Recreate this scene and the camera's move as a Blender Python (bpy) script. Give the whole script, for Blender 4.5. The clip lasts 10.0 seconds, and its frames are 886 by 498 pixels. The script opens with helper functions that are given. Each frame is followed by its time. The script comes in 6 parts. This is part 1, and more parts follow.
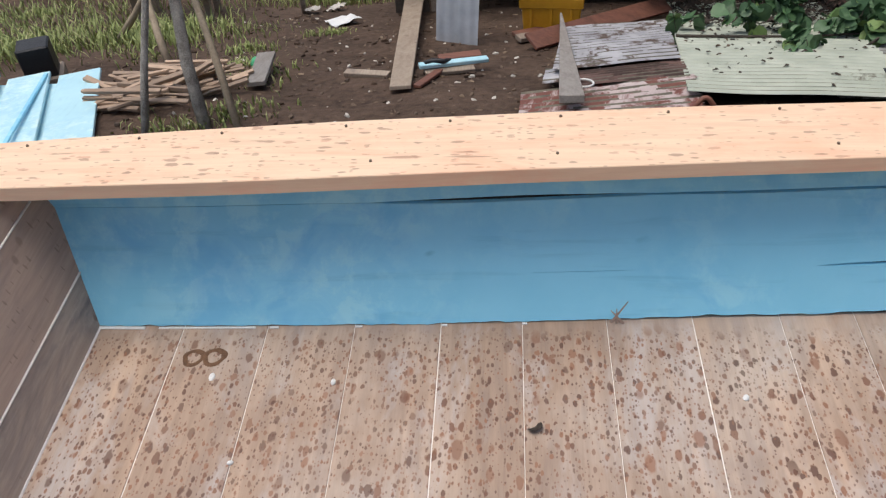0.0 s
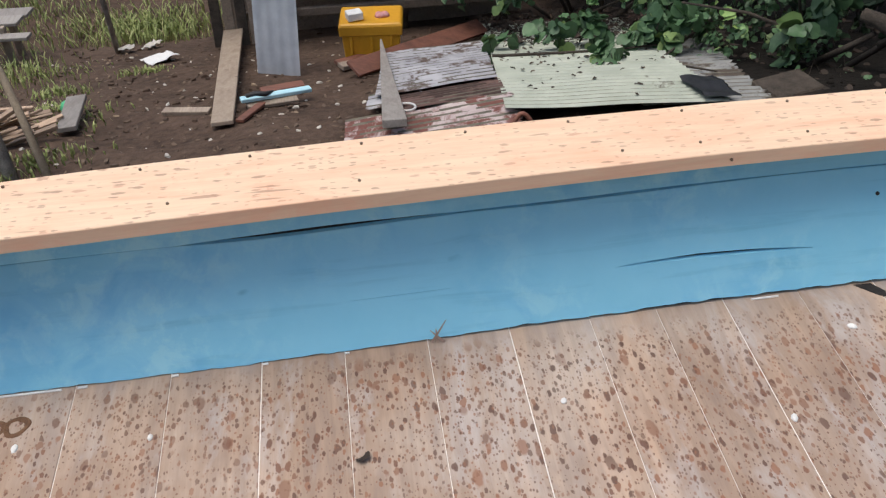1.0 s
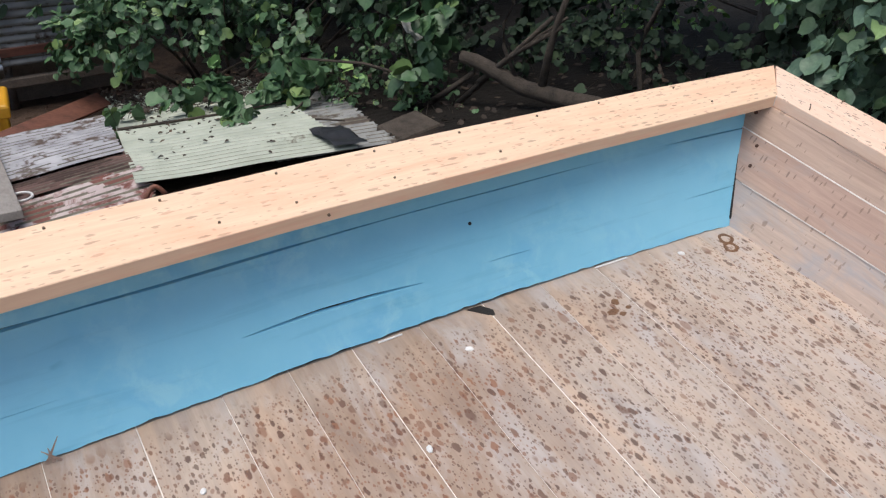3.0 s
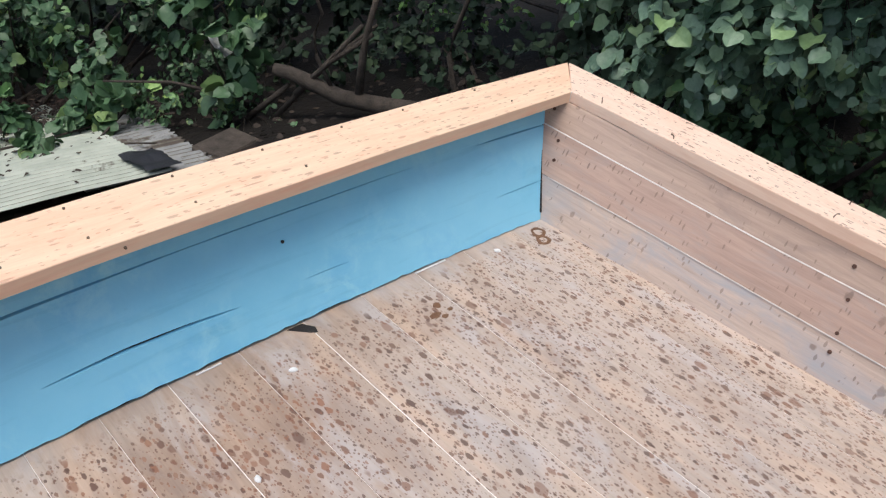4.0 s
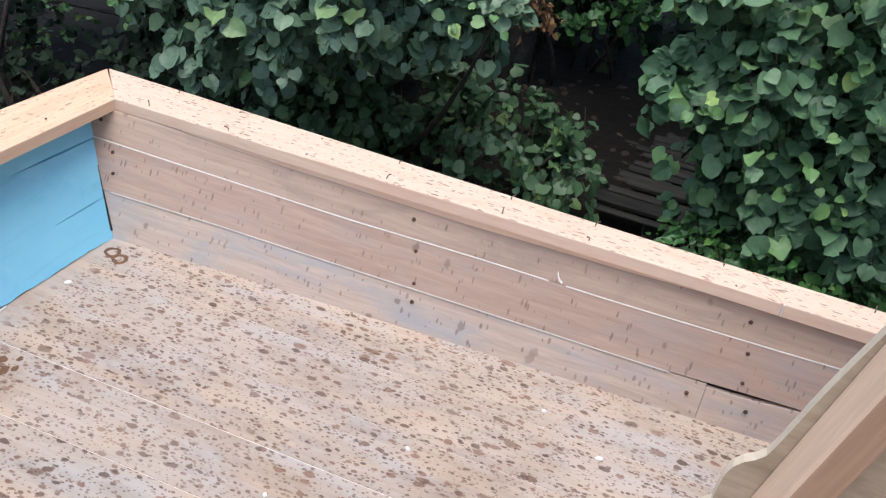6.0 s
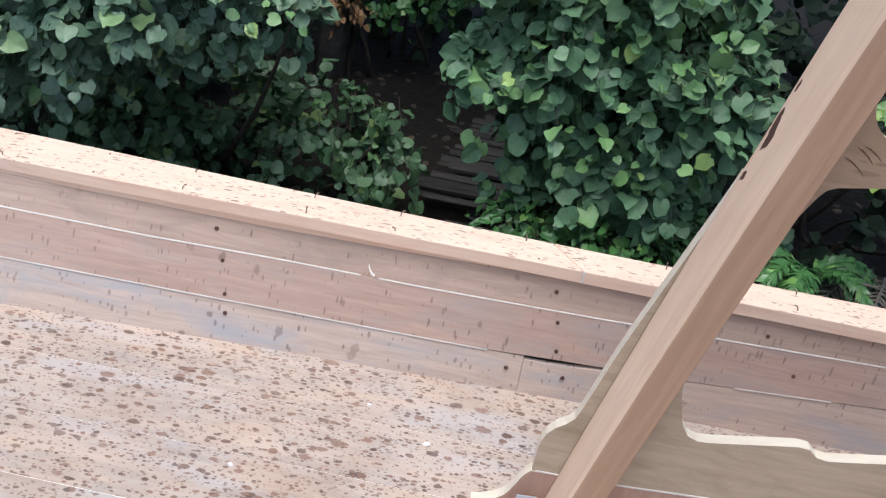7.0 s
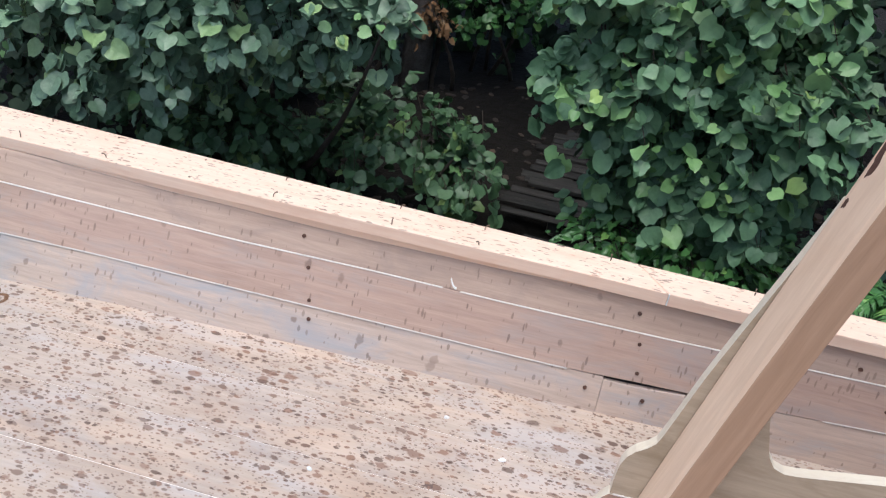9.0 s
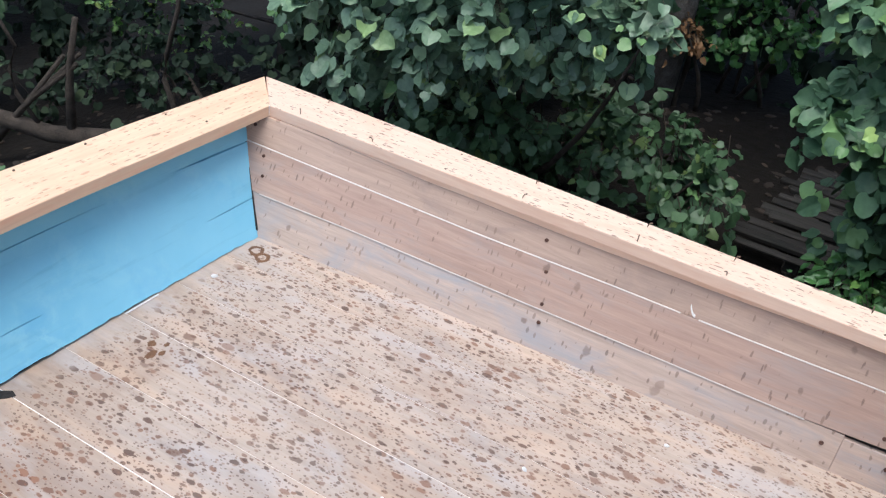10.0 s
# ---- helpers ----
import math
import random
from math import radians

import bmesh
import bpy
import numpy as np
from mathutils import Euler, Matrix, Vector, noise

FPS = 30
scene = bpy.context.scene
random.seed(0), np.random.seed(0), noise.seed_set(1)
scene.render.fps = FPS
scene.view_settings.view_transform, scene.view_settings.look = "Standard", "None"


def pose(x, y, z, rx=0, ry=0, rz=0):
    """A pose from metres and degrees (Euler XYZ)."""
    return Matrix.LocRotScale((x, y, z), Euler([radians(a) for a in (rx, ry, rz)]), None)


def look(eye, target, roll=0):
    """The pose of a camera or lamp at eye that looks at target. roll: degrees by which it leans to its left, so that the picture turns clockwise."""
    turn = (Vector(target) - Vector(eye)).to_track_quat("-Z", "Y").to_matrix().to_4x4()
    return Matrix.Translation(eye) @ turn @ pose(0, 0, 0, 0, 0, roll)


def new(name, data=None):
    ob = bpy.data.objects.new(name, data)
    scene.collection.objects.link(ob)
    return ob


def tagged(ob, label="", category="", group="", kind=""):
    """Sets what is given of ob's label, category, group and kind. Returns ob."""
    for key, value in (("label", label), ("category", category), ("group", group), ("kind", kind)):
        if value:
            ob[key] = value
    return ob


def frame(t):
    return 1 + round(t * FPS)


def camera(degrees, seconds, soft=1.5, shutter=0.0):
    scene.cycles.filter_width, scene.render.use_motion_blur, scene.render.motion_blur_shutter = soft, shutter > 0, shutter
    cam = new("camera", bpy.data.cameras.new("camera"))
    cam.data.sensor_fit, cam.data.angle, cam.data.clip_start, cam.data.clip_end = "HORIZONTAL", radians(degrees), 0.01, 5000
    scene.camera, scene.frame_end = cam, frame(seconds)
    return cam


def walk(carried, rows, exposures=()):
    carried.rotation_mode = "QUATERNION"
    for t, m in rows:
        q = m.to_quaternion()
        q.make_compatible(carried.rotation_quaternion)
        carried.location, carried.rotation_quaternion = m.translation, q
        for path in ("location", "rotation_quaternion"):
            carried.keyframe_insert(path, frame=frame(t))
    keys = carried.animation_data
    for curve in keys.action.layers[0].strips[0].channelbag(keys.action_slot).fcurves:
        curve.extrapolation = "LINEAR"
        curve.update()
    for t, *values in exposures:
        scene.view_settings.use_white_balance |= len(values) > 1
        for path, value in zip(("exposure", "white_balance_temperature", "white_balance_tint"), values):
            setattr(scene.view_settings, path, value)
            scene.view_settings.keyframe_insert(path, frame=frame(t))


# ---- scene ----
cam = camera(55.0, 10.0, soft=1.25)
PATH = [
    (0, (1.017, -1.356, 1.491), (0.846, 0.113, 0.145), -5.1),
    (0.5, (1.061, -1.354, 1.49), (1.064, 0.132, 0.152), -3.4),
    (1, (1.105, -1.352, 1.489), (1.284, 0.143, 0.172), -1.6),
    (1.5, (1.144, -1.357, 1.497), (1.503, 0.13, 0.208), 0.3),
    (2, (1.186, -1.361, 1.501), (1.734, 0.093, 0.242), 2.1),
    (2.5, (1.227, -1.358, 1.501), (1.956, 0.039, 0.27), 3.9),
    (4, (1.333, -1.381, 1.507), (2.529, -0.267, 0.353), 7.4),
    (4.5, (1.364, -1.403, 1.508), (2.696, -0.444, 0.367), 8.5),
    (5, (1.394, -1.438, 1.509), (2.847, -0.643, 0.388), 9.4),
    (5.5, (1.428, -1.478, 1.51), (2.987, -0.853, 0.424), 9.7),
    (6, (1.462, -1.515, 1.515), (3.099, -1.078, 0.453), 9.9),
    (7.5, (1.51, -1.658, 1.537), (3.236, -1.672, 0.525), 9.4),
    (8, (1.511, -1.67, 1.538), (3.24, -1.727, 0.535), 9.4),
    (8.5, (1.507, -1.644, 1.535), (3.234, -1.596, 0.527), 9.1),
    (9, (1.495, -1.591, 1.536), (3.191, -1.322, 0.511), 8.9),
    (9.5, (1.467, -1.548, 1.541), (3.094, -1.043, 0.492), 8.8),
    (10, (1.448, -1.502, 1.53), (2.977, -0.789, 0.455), 8.8),
]
EXPOSURES = [(0.0, 0.08, 6600, 9), (2.0, 0.12, 6550, 9), (4.0, 0.2, 6400, 9), (6.0, 0.32, 6150, 8), (7.5, 0.40, 6000, 8), (10.0, 0.38, 6050, 8)]
walk(cam, [(t, look(eye, target, roll)) for t, eye, target, roll in PATH], EXPOSURES)

# ---- light ----
world = bpy.data.worlds.new("sky")
scene.world = world
world.use_nodes = True
wn = world.node_tree.nodes
sky = wn.new("ShaderNodeTexSky")
sky.sky_type, sky.sun_disc = "NISHITA", False
sky.sun_elevation, sky.sun_rotation = radians(77), radians(285)
sky.air_density, sky.dust_density, sky.ozone_density = 1.0, 4.0, 1.0
world.node_tree.links.new(sky.outputs[0], wn["Background"].inputs[0])
wn["Background"].inputs[1].default_value = 0.14

sun = new("sun", bpy.data.lights.new("sun", "SUN"))
sun.data.energy, sun.data.angle, sun.data.color = 1.6, radians(45), (1.0, 0.97, 0.93)
sun.matrix_world = look((-1.95, 0.52, 8.7), (0, 0, 0))

# ---- materials ----


def material(name, rough=0.7, metal=0.0):
    mat = bpy.data.materials.new(name)
    mat.use_nodes = True
    bsdf = mat.node_tree.nodes["Principled BSDF"]
    bsdf.inputs["Roughness"].default_value, bsdf.inputs["Metallic"].default_value = rough, metal
    return mat, mat.node_tree.nodes, mat.node_tree.links, bsdf


def coords(nodes, links, scale=(1, 1, 1), per_object=3.0):
    """Object coordinates, shifted by each object's own random number."""
    tc, info = nodes.new("ShaderNodeTexCoord"), nodes.new("ShaderNodeObjectInfo")
    add, mul, mp = nodes.new("ShaderNodeVectorMath"), nodes.new("ShaderNodeMath"), nodes.new("ShaderNodeMapping")
    mul.operation, mul.inputs[1].default_value = "MULTIPLY", per_object
    links.new(info.outputs["Random"], mul.inputs[0])
    links.new(tc.outputs["Object"], add.inputs[0])
    links.new(mul.outputs[0], add.inputs[1])
    links.new(add.outputs[0], mp.inputs[0])
    mp.inputs["Scale"].default_value = scale
    return mp.outputs[0]


def noise_node(nodes, links, vec, scale, detail=4.0, rough=0.6, distortion=0.0):
    n = nodes.new("ShaderNodeTexNoise")
    n.inputs["Scale"].default_value, n.inputs["Detail"].default_value = scale, detail
    n.inputs["Roughness"].default_value, n.inputs["Distortion"].default_value = rough, distortion
    links.new(vec, n.inputs["Vector"])
    return n


def ramp(nodes, links, value, stops):
    r = nodes.new("ShaderNodeValToRGB")
    while len(r.color_ramp.elements) < len(stops):
        r.color_ramp.elements.new(0.5)
    for e, (at, c) in zip(r.color_ramp.elements, stops):
        e.position, e.color = at, (*c, 1) if len(c) == 3 else c
    links.new(value, r.inputs[0])
    return r.outputs[0]


def grey(v):
    return (v, v, v)


def mix(nodes, links, fac, a, b, mode="MIX"):
    m = nodes.new("ShaderNodeMix")
    m.data_type, m.blend_type = "RGBA", mode
    for socket, value in ((m.inputs[0], fac), (m.inputs[6], a), (m.inputs[7], b)):
        if isinstance(value, (int, float)):
            socket.default_value = value
        elif isinstance(value, tuple):
            socket.default_value = (*value, 1)
        else:
            links.new(value, socket)
    return m.outputs[2]


def maths(nodes, links, op, a, b=0.0):
    m = nodes.new("ShaderNodeMath")
    m.operation = op
    for socket, value in ((m.inputs[0], a), (m.inputs[1], b)):
        if isinstance(value, (int, float)):
            socket.default_value = value
        else:
            links.new(value, socket)
    return m.outputs[0]


def relief(nodes, links, bsdf, height, strength, distance=0.002):
    b = nodes.new("ShaderNodeBump")
    b.inputs["Strength"].default_value, b.inputs["Distance"].default_value = strength, distance
    links.new(height, b.inputs["Height"])
    links.new(b.outputs[0], bsdf.inputs["Normal"])


def hue_by_object(nodes, links, colour, spread=0.15):
    info, hs = nodes.new("ShaderNodeObjectInfo"), nodes.new("ShaderNodeHueSaturation")
    mr = nodes.new("ShaderNodeMapRange")
    mr.inputs["To Min"].default_value, mr.inputs["To Max"].default_value = 1 - spread, 1 + spread
    links.new(info.outputs["Random"], mr.inputs["Value"])
    links.new(mr.outputs[0], hs.inputs["Value"])
    links.new(colour, hs.inputs["Color"])
    return hs.outputs[0]


def spot_mask(nodes, links, vec, scale, stretch, least, most, seed):
    """Irregular drops: one in each Voronoi cell, of its own size, with a ragged outline."""
    mp = nodes.new("ShaderNodeMapping")
    mp.inputs["Scale"].default_value, mp.inputs["Location"].default_value = stretch, (seed, seed * 0.7, 0)
    links.new(vec, mp.inputs[0])
    warp = noise_node(nodes, links, mp.outputs[0], scale * 1.3, 2.0)
    off = nodes.new("ShaderNodeVectorMath")
    off.operation = "MULTIPLY_ADD"
    off.inputs[1].default_value = (0.55 / scale,) * 3
    links.new(warp.outputs["Color"], off.inputs[0])
    links.new(mp.outputs[0], off.inputs[2])
    vo = nodes.new("ShaderNodeTexVoronoi")
    vo.inputs["Scale"].default_value, vo.inputs["Randomness"].default_value = scale, 1.0
    links.new(off.outputs[0], vo.inputs["Vector"])
    sep = nodes.new("ShaderNodeSeparateColor")
    links.new(vo.outputs["Color"], sep.inputs[0])
    size = nodes.new("ShaderNodeMapRange")
    size.inputs["To Min"].default_value, size.inputs["To Max"].default_value = least, most
    links.new(sep.outputs[0], size.inputs["Value"])
    edge = nodes.new("ShaderNodeMapRange")
    edge.inputs["From Min"].default_value, edge.inputs["From Max"].default_value = -0.05, 0.05
    links.new(maths(nodes, links, "SUBTRACT", size.outputs[0], vo.outputs["Distance"]), edge.inputs["Value"])
    return edge.outputs[0], sep.outputs[1]


def wood(name, light, dark, along, rough=0.62, spots=None, spot_colours=((0.085, 0.052, 0.04), (0.20, 0.125, 0.09)), stain=(0.2, 0.17, 0.16), stain_amount=0.5, spread=0.1, patch_tint=None, settle=False):
    """Sawn timber: grain along one axis, soft stains, and drops of dried sap and dirt."""
    mat, n, l, bsdf = material(name, rough)
    stretch = [9.0, 9.0, 9.0]
    stretch[along] = 0.5
    v = coords(n, l, tuple(stretch))
    plain = coords(n, l)
    grain = noise_node(n, l, v, 6.0, 6.0, 0.65, 0.6)
    fine = noise_node(n, l, v, 28.0, 3.0, 0.6)
    base = ramp(n, l, grain.outputs[0], [(0.3, dark), (0.62, light)])
    base = mix(n, l, 0.25, base, ramp(n, l, fine.outputs[0], [(0.3, dark), (0.7, light)]))
    drawn = [3.2, 3.2, 3.2]
    drawn[along] = 0.9
    blotch = noise_node(n, l, coords(n, l, tuple(drawn)), 3.4, 8.0, 0.68, 0.7)
    base = mix(n, l, maths(n, l, "MULTIPLY", ramp(n, l, blotch.outputs[0], [(0.48, grey(0)), (0.72, grey(1))]), stain_amount), base, stain)
    base = hue_by_object(n, l, base, spread)
    if patch_tint:
        fixed = coords(n, l, per_object=0.0)
        sep = n.new("ShaderNodeSeparateXYZ")
        l.new(fixed, sep.inputs[0])
        # Uneven patches multiplied darker, more of them towards low x.
        patch_noise = noise_node(n, l, fixed, 1.5, 5.0, 0.6, 0.5)
        level = maths(n, l, "ADD", patch_noise.outputs[0], maths(n, l, "MULTIPLY", maths(n, l, "SUBTRACT", 1.6, sep.outputs[0]), 0.08))
        base = mix(n, l, ramp(n, l, level, [(0.38, grey(0)), (0.62, grey(1))]), base, mix(n, l, 1.0, base, patch_tint, "MULTIPLY"))
        cool = noise_node(n, l, coords(n, l, (3.0, 1.1, 1.0), 0.7), 2.6, 7.0, 0.65, 0.6)
        base = mix(n, l, ramp(n, l, cool.outputs[0], [(0.50, grey(0)), (0.66, grey(0.6))]), base, (0.50, 0.47, 0.46))
        warm = noise_node(n, l, coords(n, l, (4.0, 1.0, 1.0), 1.9), 1.9, 6.0, 0.6, 0.5)
        base = mix(n, l, ramp(n, l, warm.outputs[0], [(0.52, grey(0)), (0.70, grey(0.42))]), base, (0.64, 0.45, 0.31))
        streak = noise_node(n, l, coords(n, l, (6.0, 0.7, 1.0), 0.0), 2.2, 4.0, 0.6)
        base = mix(n, l, ramp(n, l, streak.outputs[0], [(0.55, grey(0)), (0.75, grey(0.4))]), base, (0.67, 0.47, 0.33))
    rusty = ramp(n, l, maths(n, l, "ADD", level, maths(n, l, "MULTIPLY", maths(n, l, "SUBTRACT", 1.6, sep.outputs[0]), 0.07)), [(0.42, grey(0.1)), (0.56, grey(1))]) if patch_tint else 1.0
    for k, (scale, stretch_s, least, most, strength) in enumerate(spots or ()):
        mask, tone = spot_mask(n, l, plain, scale, stretch_s, least, most, 3.1 + 5 * k)
        area = noise_node(n, l, plain, 1.7 + k, 3.0)
        mask = maths(n, l, "MULTIPLY", mask, ramp(n, l, area.outputs[0], [(0.32, grey(0.6)), (0.56, grey(1))]))
        if settle:
            up = n.new("ShaderNodeSeparateXYZ")
            l.new(n.new("ShaderNodeNewGeometry").outputs["True Normal"], up.inputs[0])
            mask = maths(n, l, "MULTIPLY", mask, ramp(n, l, up.outputs[2], [(0.5, grey(0)), (0.8, grey(1))]))
        if patch_tint:
            edge = maths(n, l, "ADD", sep.outputs[1], maths(n, l, "MULTIPLY", area.outputs[0], 0.12))
            mask = maths(n, l, "MULTIPLY", mask, ramp(n, l, maths(n, l, "ADD", edge, 0.5), [(0.515, grey(1)), (0.56, grey(0.0))]))
        drop = ramp(n, l, tone, [(0.2, spot_colours[0]), (0.9, spot_colours[1])])
        if patch_tint:
            drop = mix(n, l, rusty, ramp(n, l, tone, [(0.2, (0.09, 0.05, 0.037)), (0.9, (0.235, 0.13, 0.088))]), drop)
        base = mix(n, l, maths(n, l, "MULTIPLY", mask, strength), base, drop)
    l.new(base, bsdf.inputs["Base Color"])
    l.new(ramp(n, l, blotch.outputs[0], [(0.3, grey(rough - 0.12)), (0.7, grey(rough + 0.1))]), bsdf.inputs["Roughness"])
    relief(n, l, bsdf, mix(n, l, 0.5, grain.outputs[0], fine.outputs[0]), 0.5, 0.0015)
    return mat


def plain_noise(name, a, b, scale, rough=0.8, metal=0.0, bump=0.4, distance=0.01, island=0.0):
    mat, n, l, bsdf = material(name, rough, metal)
    v = coords(n, l)
    big, small = noise_node(n, l, v, scale, 6.0, 0.65), noise_node(n, l, v, scale * 9, 4.0)
    c = ramp(n, l, mix(n, l, 0.4, big.outputs[0], small.outputs[0]), [(0.32, a), (0.68, b)])
    c = hue_by_object(n, l, c, 0.12)
    l.new(c, bsdf.inputs["Base Color"])
    relief(n, l, bsdf, small.outputs[0], bump, distance)
    return mat


FLOOR_SPOTS = ((36.0, (1.4, 0.8, 1.0), -0.16, 0.45, 0.88), (68.0, (1.4, 0.8, 1.0), -0.12, 0.47, 0.85), (125.0, (1.3, 0.85, 1.0), -0.25, 0.47, 0.72), (19.0, (1.5, 0.85, 1.0), -0.9, 0.38, 0.75))
floor_wood = wood("deck_boards", (0.54, 0.447, 0.372), (0.40, 0.322, 0.262), 1, spots=FLOOR_SPOTS, spot_colours=((0.10, 0.042, 0.026), (0.27, 0.115, 0.06)), stain=(0.33, 0.30, 0.295), stain_amount=0.6, spread=0.06, patch_tint=(0.74, 0.63, 0.55))
cap_wood = wood("cap_timber", (0.86, 0.63, 0.44), (0.75, 0.51, 0.34), 0, spots=((48.0, (0.5, 1.6, 1.0), -0.65, 0.42, 0.55), (90.0, (0.5, 1.5, 1.0), -0.5, 0.43, 0.55), (30.0, (0.22, 2.4, 1.0), -1.0, 0.30, 0.6)), stain=(0.84, 0.44, 0.28), stain_amount=0.7, spread=0.03, settle=True,
                spot_colours=((0.26, 0.13, 0.085), (0.58, 0.29, 0.19)))
cap_wood_side = wood("side_cap_timber", (0.89, 0.675, 0.53), (0.79, 0.55, 0.41), 1, spots=((58.0, (1.7, 0.5, 1.0), -0.5, 0.42, 0.75), (105.0, (1.5, 0.55, 1.0), -0.55, 0.45, 0.75)), stain=(0.74, 0.42, 0.28), stain_amount=0.45, spread=0.03, settle=True,
                     spot_colours=((0.16, 0.10, 0.075), (0.42, 0.24, 0.16)))
wall_wood = wood("bulwark_timber", (0.55, 0.405, 0.32), (0.40, 0.285, 0.22), 1, spots=((64.0, (1.0, 1.9, 0.42), -1.2, 0.42, 0.5), (26.0, (1.0, 1.2, 0.8), -1.8, 0.30, 0.4)), stain=(0.30, 0.235, 0.21), stain_amount=0.6, spread=0.06)
wall_red = wood("reddish_timber", (0.53, 0.375, 0.30), (0.375, 0.255, 0.20), 1, spots=((60.0, (1.0, 1.9, 0.42), -0.95, 0.43, 0.55), (26.0, (1.0, 1.2, 0.7), -1.7, 0.32, 0.45)), stain=(0.40, 0.345, 0.325), stain_amount=0.8, spread=0.05)
wall_grey = wood("greyed_timber", (0.58, 0.46, 0.38), (0.40, 0.305, 0.25), 1, spots=((60.0, (1.0, 1.5, 0.6), -0.9, 0.42, 0.55), (22.0, (1.0, 1.1, 0.8), -1.0, 0.36, 0.65)), stain=(0.37, 0.37, 0.39), stain_amount=1.0, spread=0.08)
wall_dark = wood("stained_timber", (0.50, 0.40, 0.33), (0.34, 0.26, 0.21), 1, spots=((20.0, (1.0, 1.1, 0.9), -1.1, 0.36, 0.7),), stain=(0.15, 0.14, 0.15), stain_amount=0.95, spread=0.05)
post_red = wood("red_post_timber", (0.50, 0.32, 0.24), (0.38, 0.23, 0.17), 2, stain=(0.34, 0.22, 0.17), stain_amount=0.4, spread=0.05)
rail_wood = wood("rail_timber", (0.45, 0.32, 0.225), (0.34, 0.235, 0.155), 1, spots=((30.0, (1.0, 0.35, 1.8), -0.7, 0.34, 0.6),), stain=(0.36, 0.22, 0.12), stain_amount=0.5, spread=0.05)
# Paler copy for the post's yard-side face: its brighter light is painted in.
lit_face_wood = wood("lit_face_timber", (0.76, 0.57, 0.42), (0.62, 0.44, 0.31), 2, stain=(0.62, 0.42, 0.28), stain_amount=0.4, spread=0.03)
post_wood = wood("post_timber", (0.49, 0.315, 0.205), (0.37, 0.225, 0.14), 2, spots=((7.0, (1.0, 1.0, 0.35), -1.2, 0.12, 0.5),), stain=(0.42, 0.26, 0.16), stain_amount=0.4, spread=0.05)
panel_wood = wood("panel_timber", (0.53, 0.425, 0.31), (0.41, 0.32, 0.225), 1, spots=((34.0, (1.0, 0.4, 1.6), -0.9, 0.3, 0.4),), stain=(0.33, 0.25, 0.16), stain_amount=0.8, spread=0.06)
edge_wood = wood("sawn_edge", (0.80, 0.72, 0.58), (0.70, 0.60, 0.46), 1, stain=(0.6, 0.48, 0.34), stain_amount=0.4, spread=0.03)
old_wood = wood("weathered_board", (0.36, 0.29, 0.22), (0.22, 0.17, 0.13), 1, stain=(0.12, 0.09, 0.07), stain_amount=0.6, spread=0.25)


def painted(name, base, light, dark, along=0):
    mat, n, l, bsdf = material(name, 0.45)
    st = [7.0, 7.0, 7.0]
    st[along] = 0.5
    v, plain = coords(n, l, tuple(st), 0.0), coords(n, l, per_object=0.0)
    streak, cloud, fine = noise_node(n, l, v, 5.0, 6.0, 0.6, 0.4), noise_node(n, l, plain, 3.0, 4.0), noise_node(n, l, plain, 60.0, 3.0)
    c = mix(n, l, ramp(n, l, cloud.outputs[0], [(0.35, grey(0)), (0.7, grey(0.8))]), base, light)
    c = mix(n, l, ramp(n, l, streak.outputs[0], [(0.55, grey(0)), (0.8, grey(0.5))]), c, dark)
    along_wall = n.new("ShaderNodeVectorMath")
    along_wall.inputs[1].default_value = (0.75, 0.0, 0.0)
    l.new(plain, along_wall.inputs[0])
    scuff, where = noise_node(n, l, plain, 14.0, 6.0, 0.65, 0.3), noise_node(n, l, along_wall.outputs[0], 1.3, 2.0)
    worn = maths(n, l, "MULTIPLY", ramp(n, l, scuff.outputs[0], [(0.48, grey(0)), (0.60, grey(0.6))]), ramp(n, l, where.outputs[0], [(0.46, grey(0.06)), (0.56, grey(1))]))
    c = mix(n, l, worn, c, (min(1, light[0] * 1.35), min(1, light[1] * 1.12), light[2]))
    deep = noise_node(n, l, plain, 6.5, 5.0, 0.6, 0.8)
    c = mix(n, l, maths(n, l, "MULTIPLY", ramp(n, l, deep.outputs[0], [(0.48, grey(0)), (0.66, grey(0.5))]), ramp(n, l, where.outputs[0], [(0.46, grey(0.1)), (0.56, grey(1))])), c, (base[0] * 0.62, base[1] * 0.80, base[2] * 0.97))
    dent, _ = spot_mask(n, l, plain, 8.0, (1.0, 1.0, 2.2), -1.1, 0.17, 4.4)
    c = mix(n, l, maths(n, l, "MULTIPLY", dent, 0.55), c, dark)
    l.new(c, bsdf.inputs["Base Color"])
    relief(n, l, bsdf, mix(n, l, 0.4, streak.outputs[0], fine.outputs[0]), 0.35, 0.002)
    return mat


blue_paint = painted("blue_paint", (0.225, 0.59, 0.79), (0.29, 0.66, 0.85), (0.12, 0.38, 0.55))
gap_dark = plain_noise("dark_gap", (0.012, 0.010, 0.010), (0.03, 0.025, 0.02), 20)
white_paint = plain_noise("white_plastic", (0.7, 0.7, 0.68), (0.85, 0.85, 0.83), 20, 0.5)
knot_dark = plain_noise("dark_knot", (0.05, 0.022, 0.015), (0.13, 0.06, 0.04), 60, 0.7)
ring_brown = plain_noise("brown_ring", (0.10, 0.045, 0.02), (0.22, 0.11, 0.05), 60, 0.6)
caulk = plain_noise("pale_caulk", (0.66, 0.61, 0.56), (0.86, 0.82, 0.78), 30)


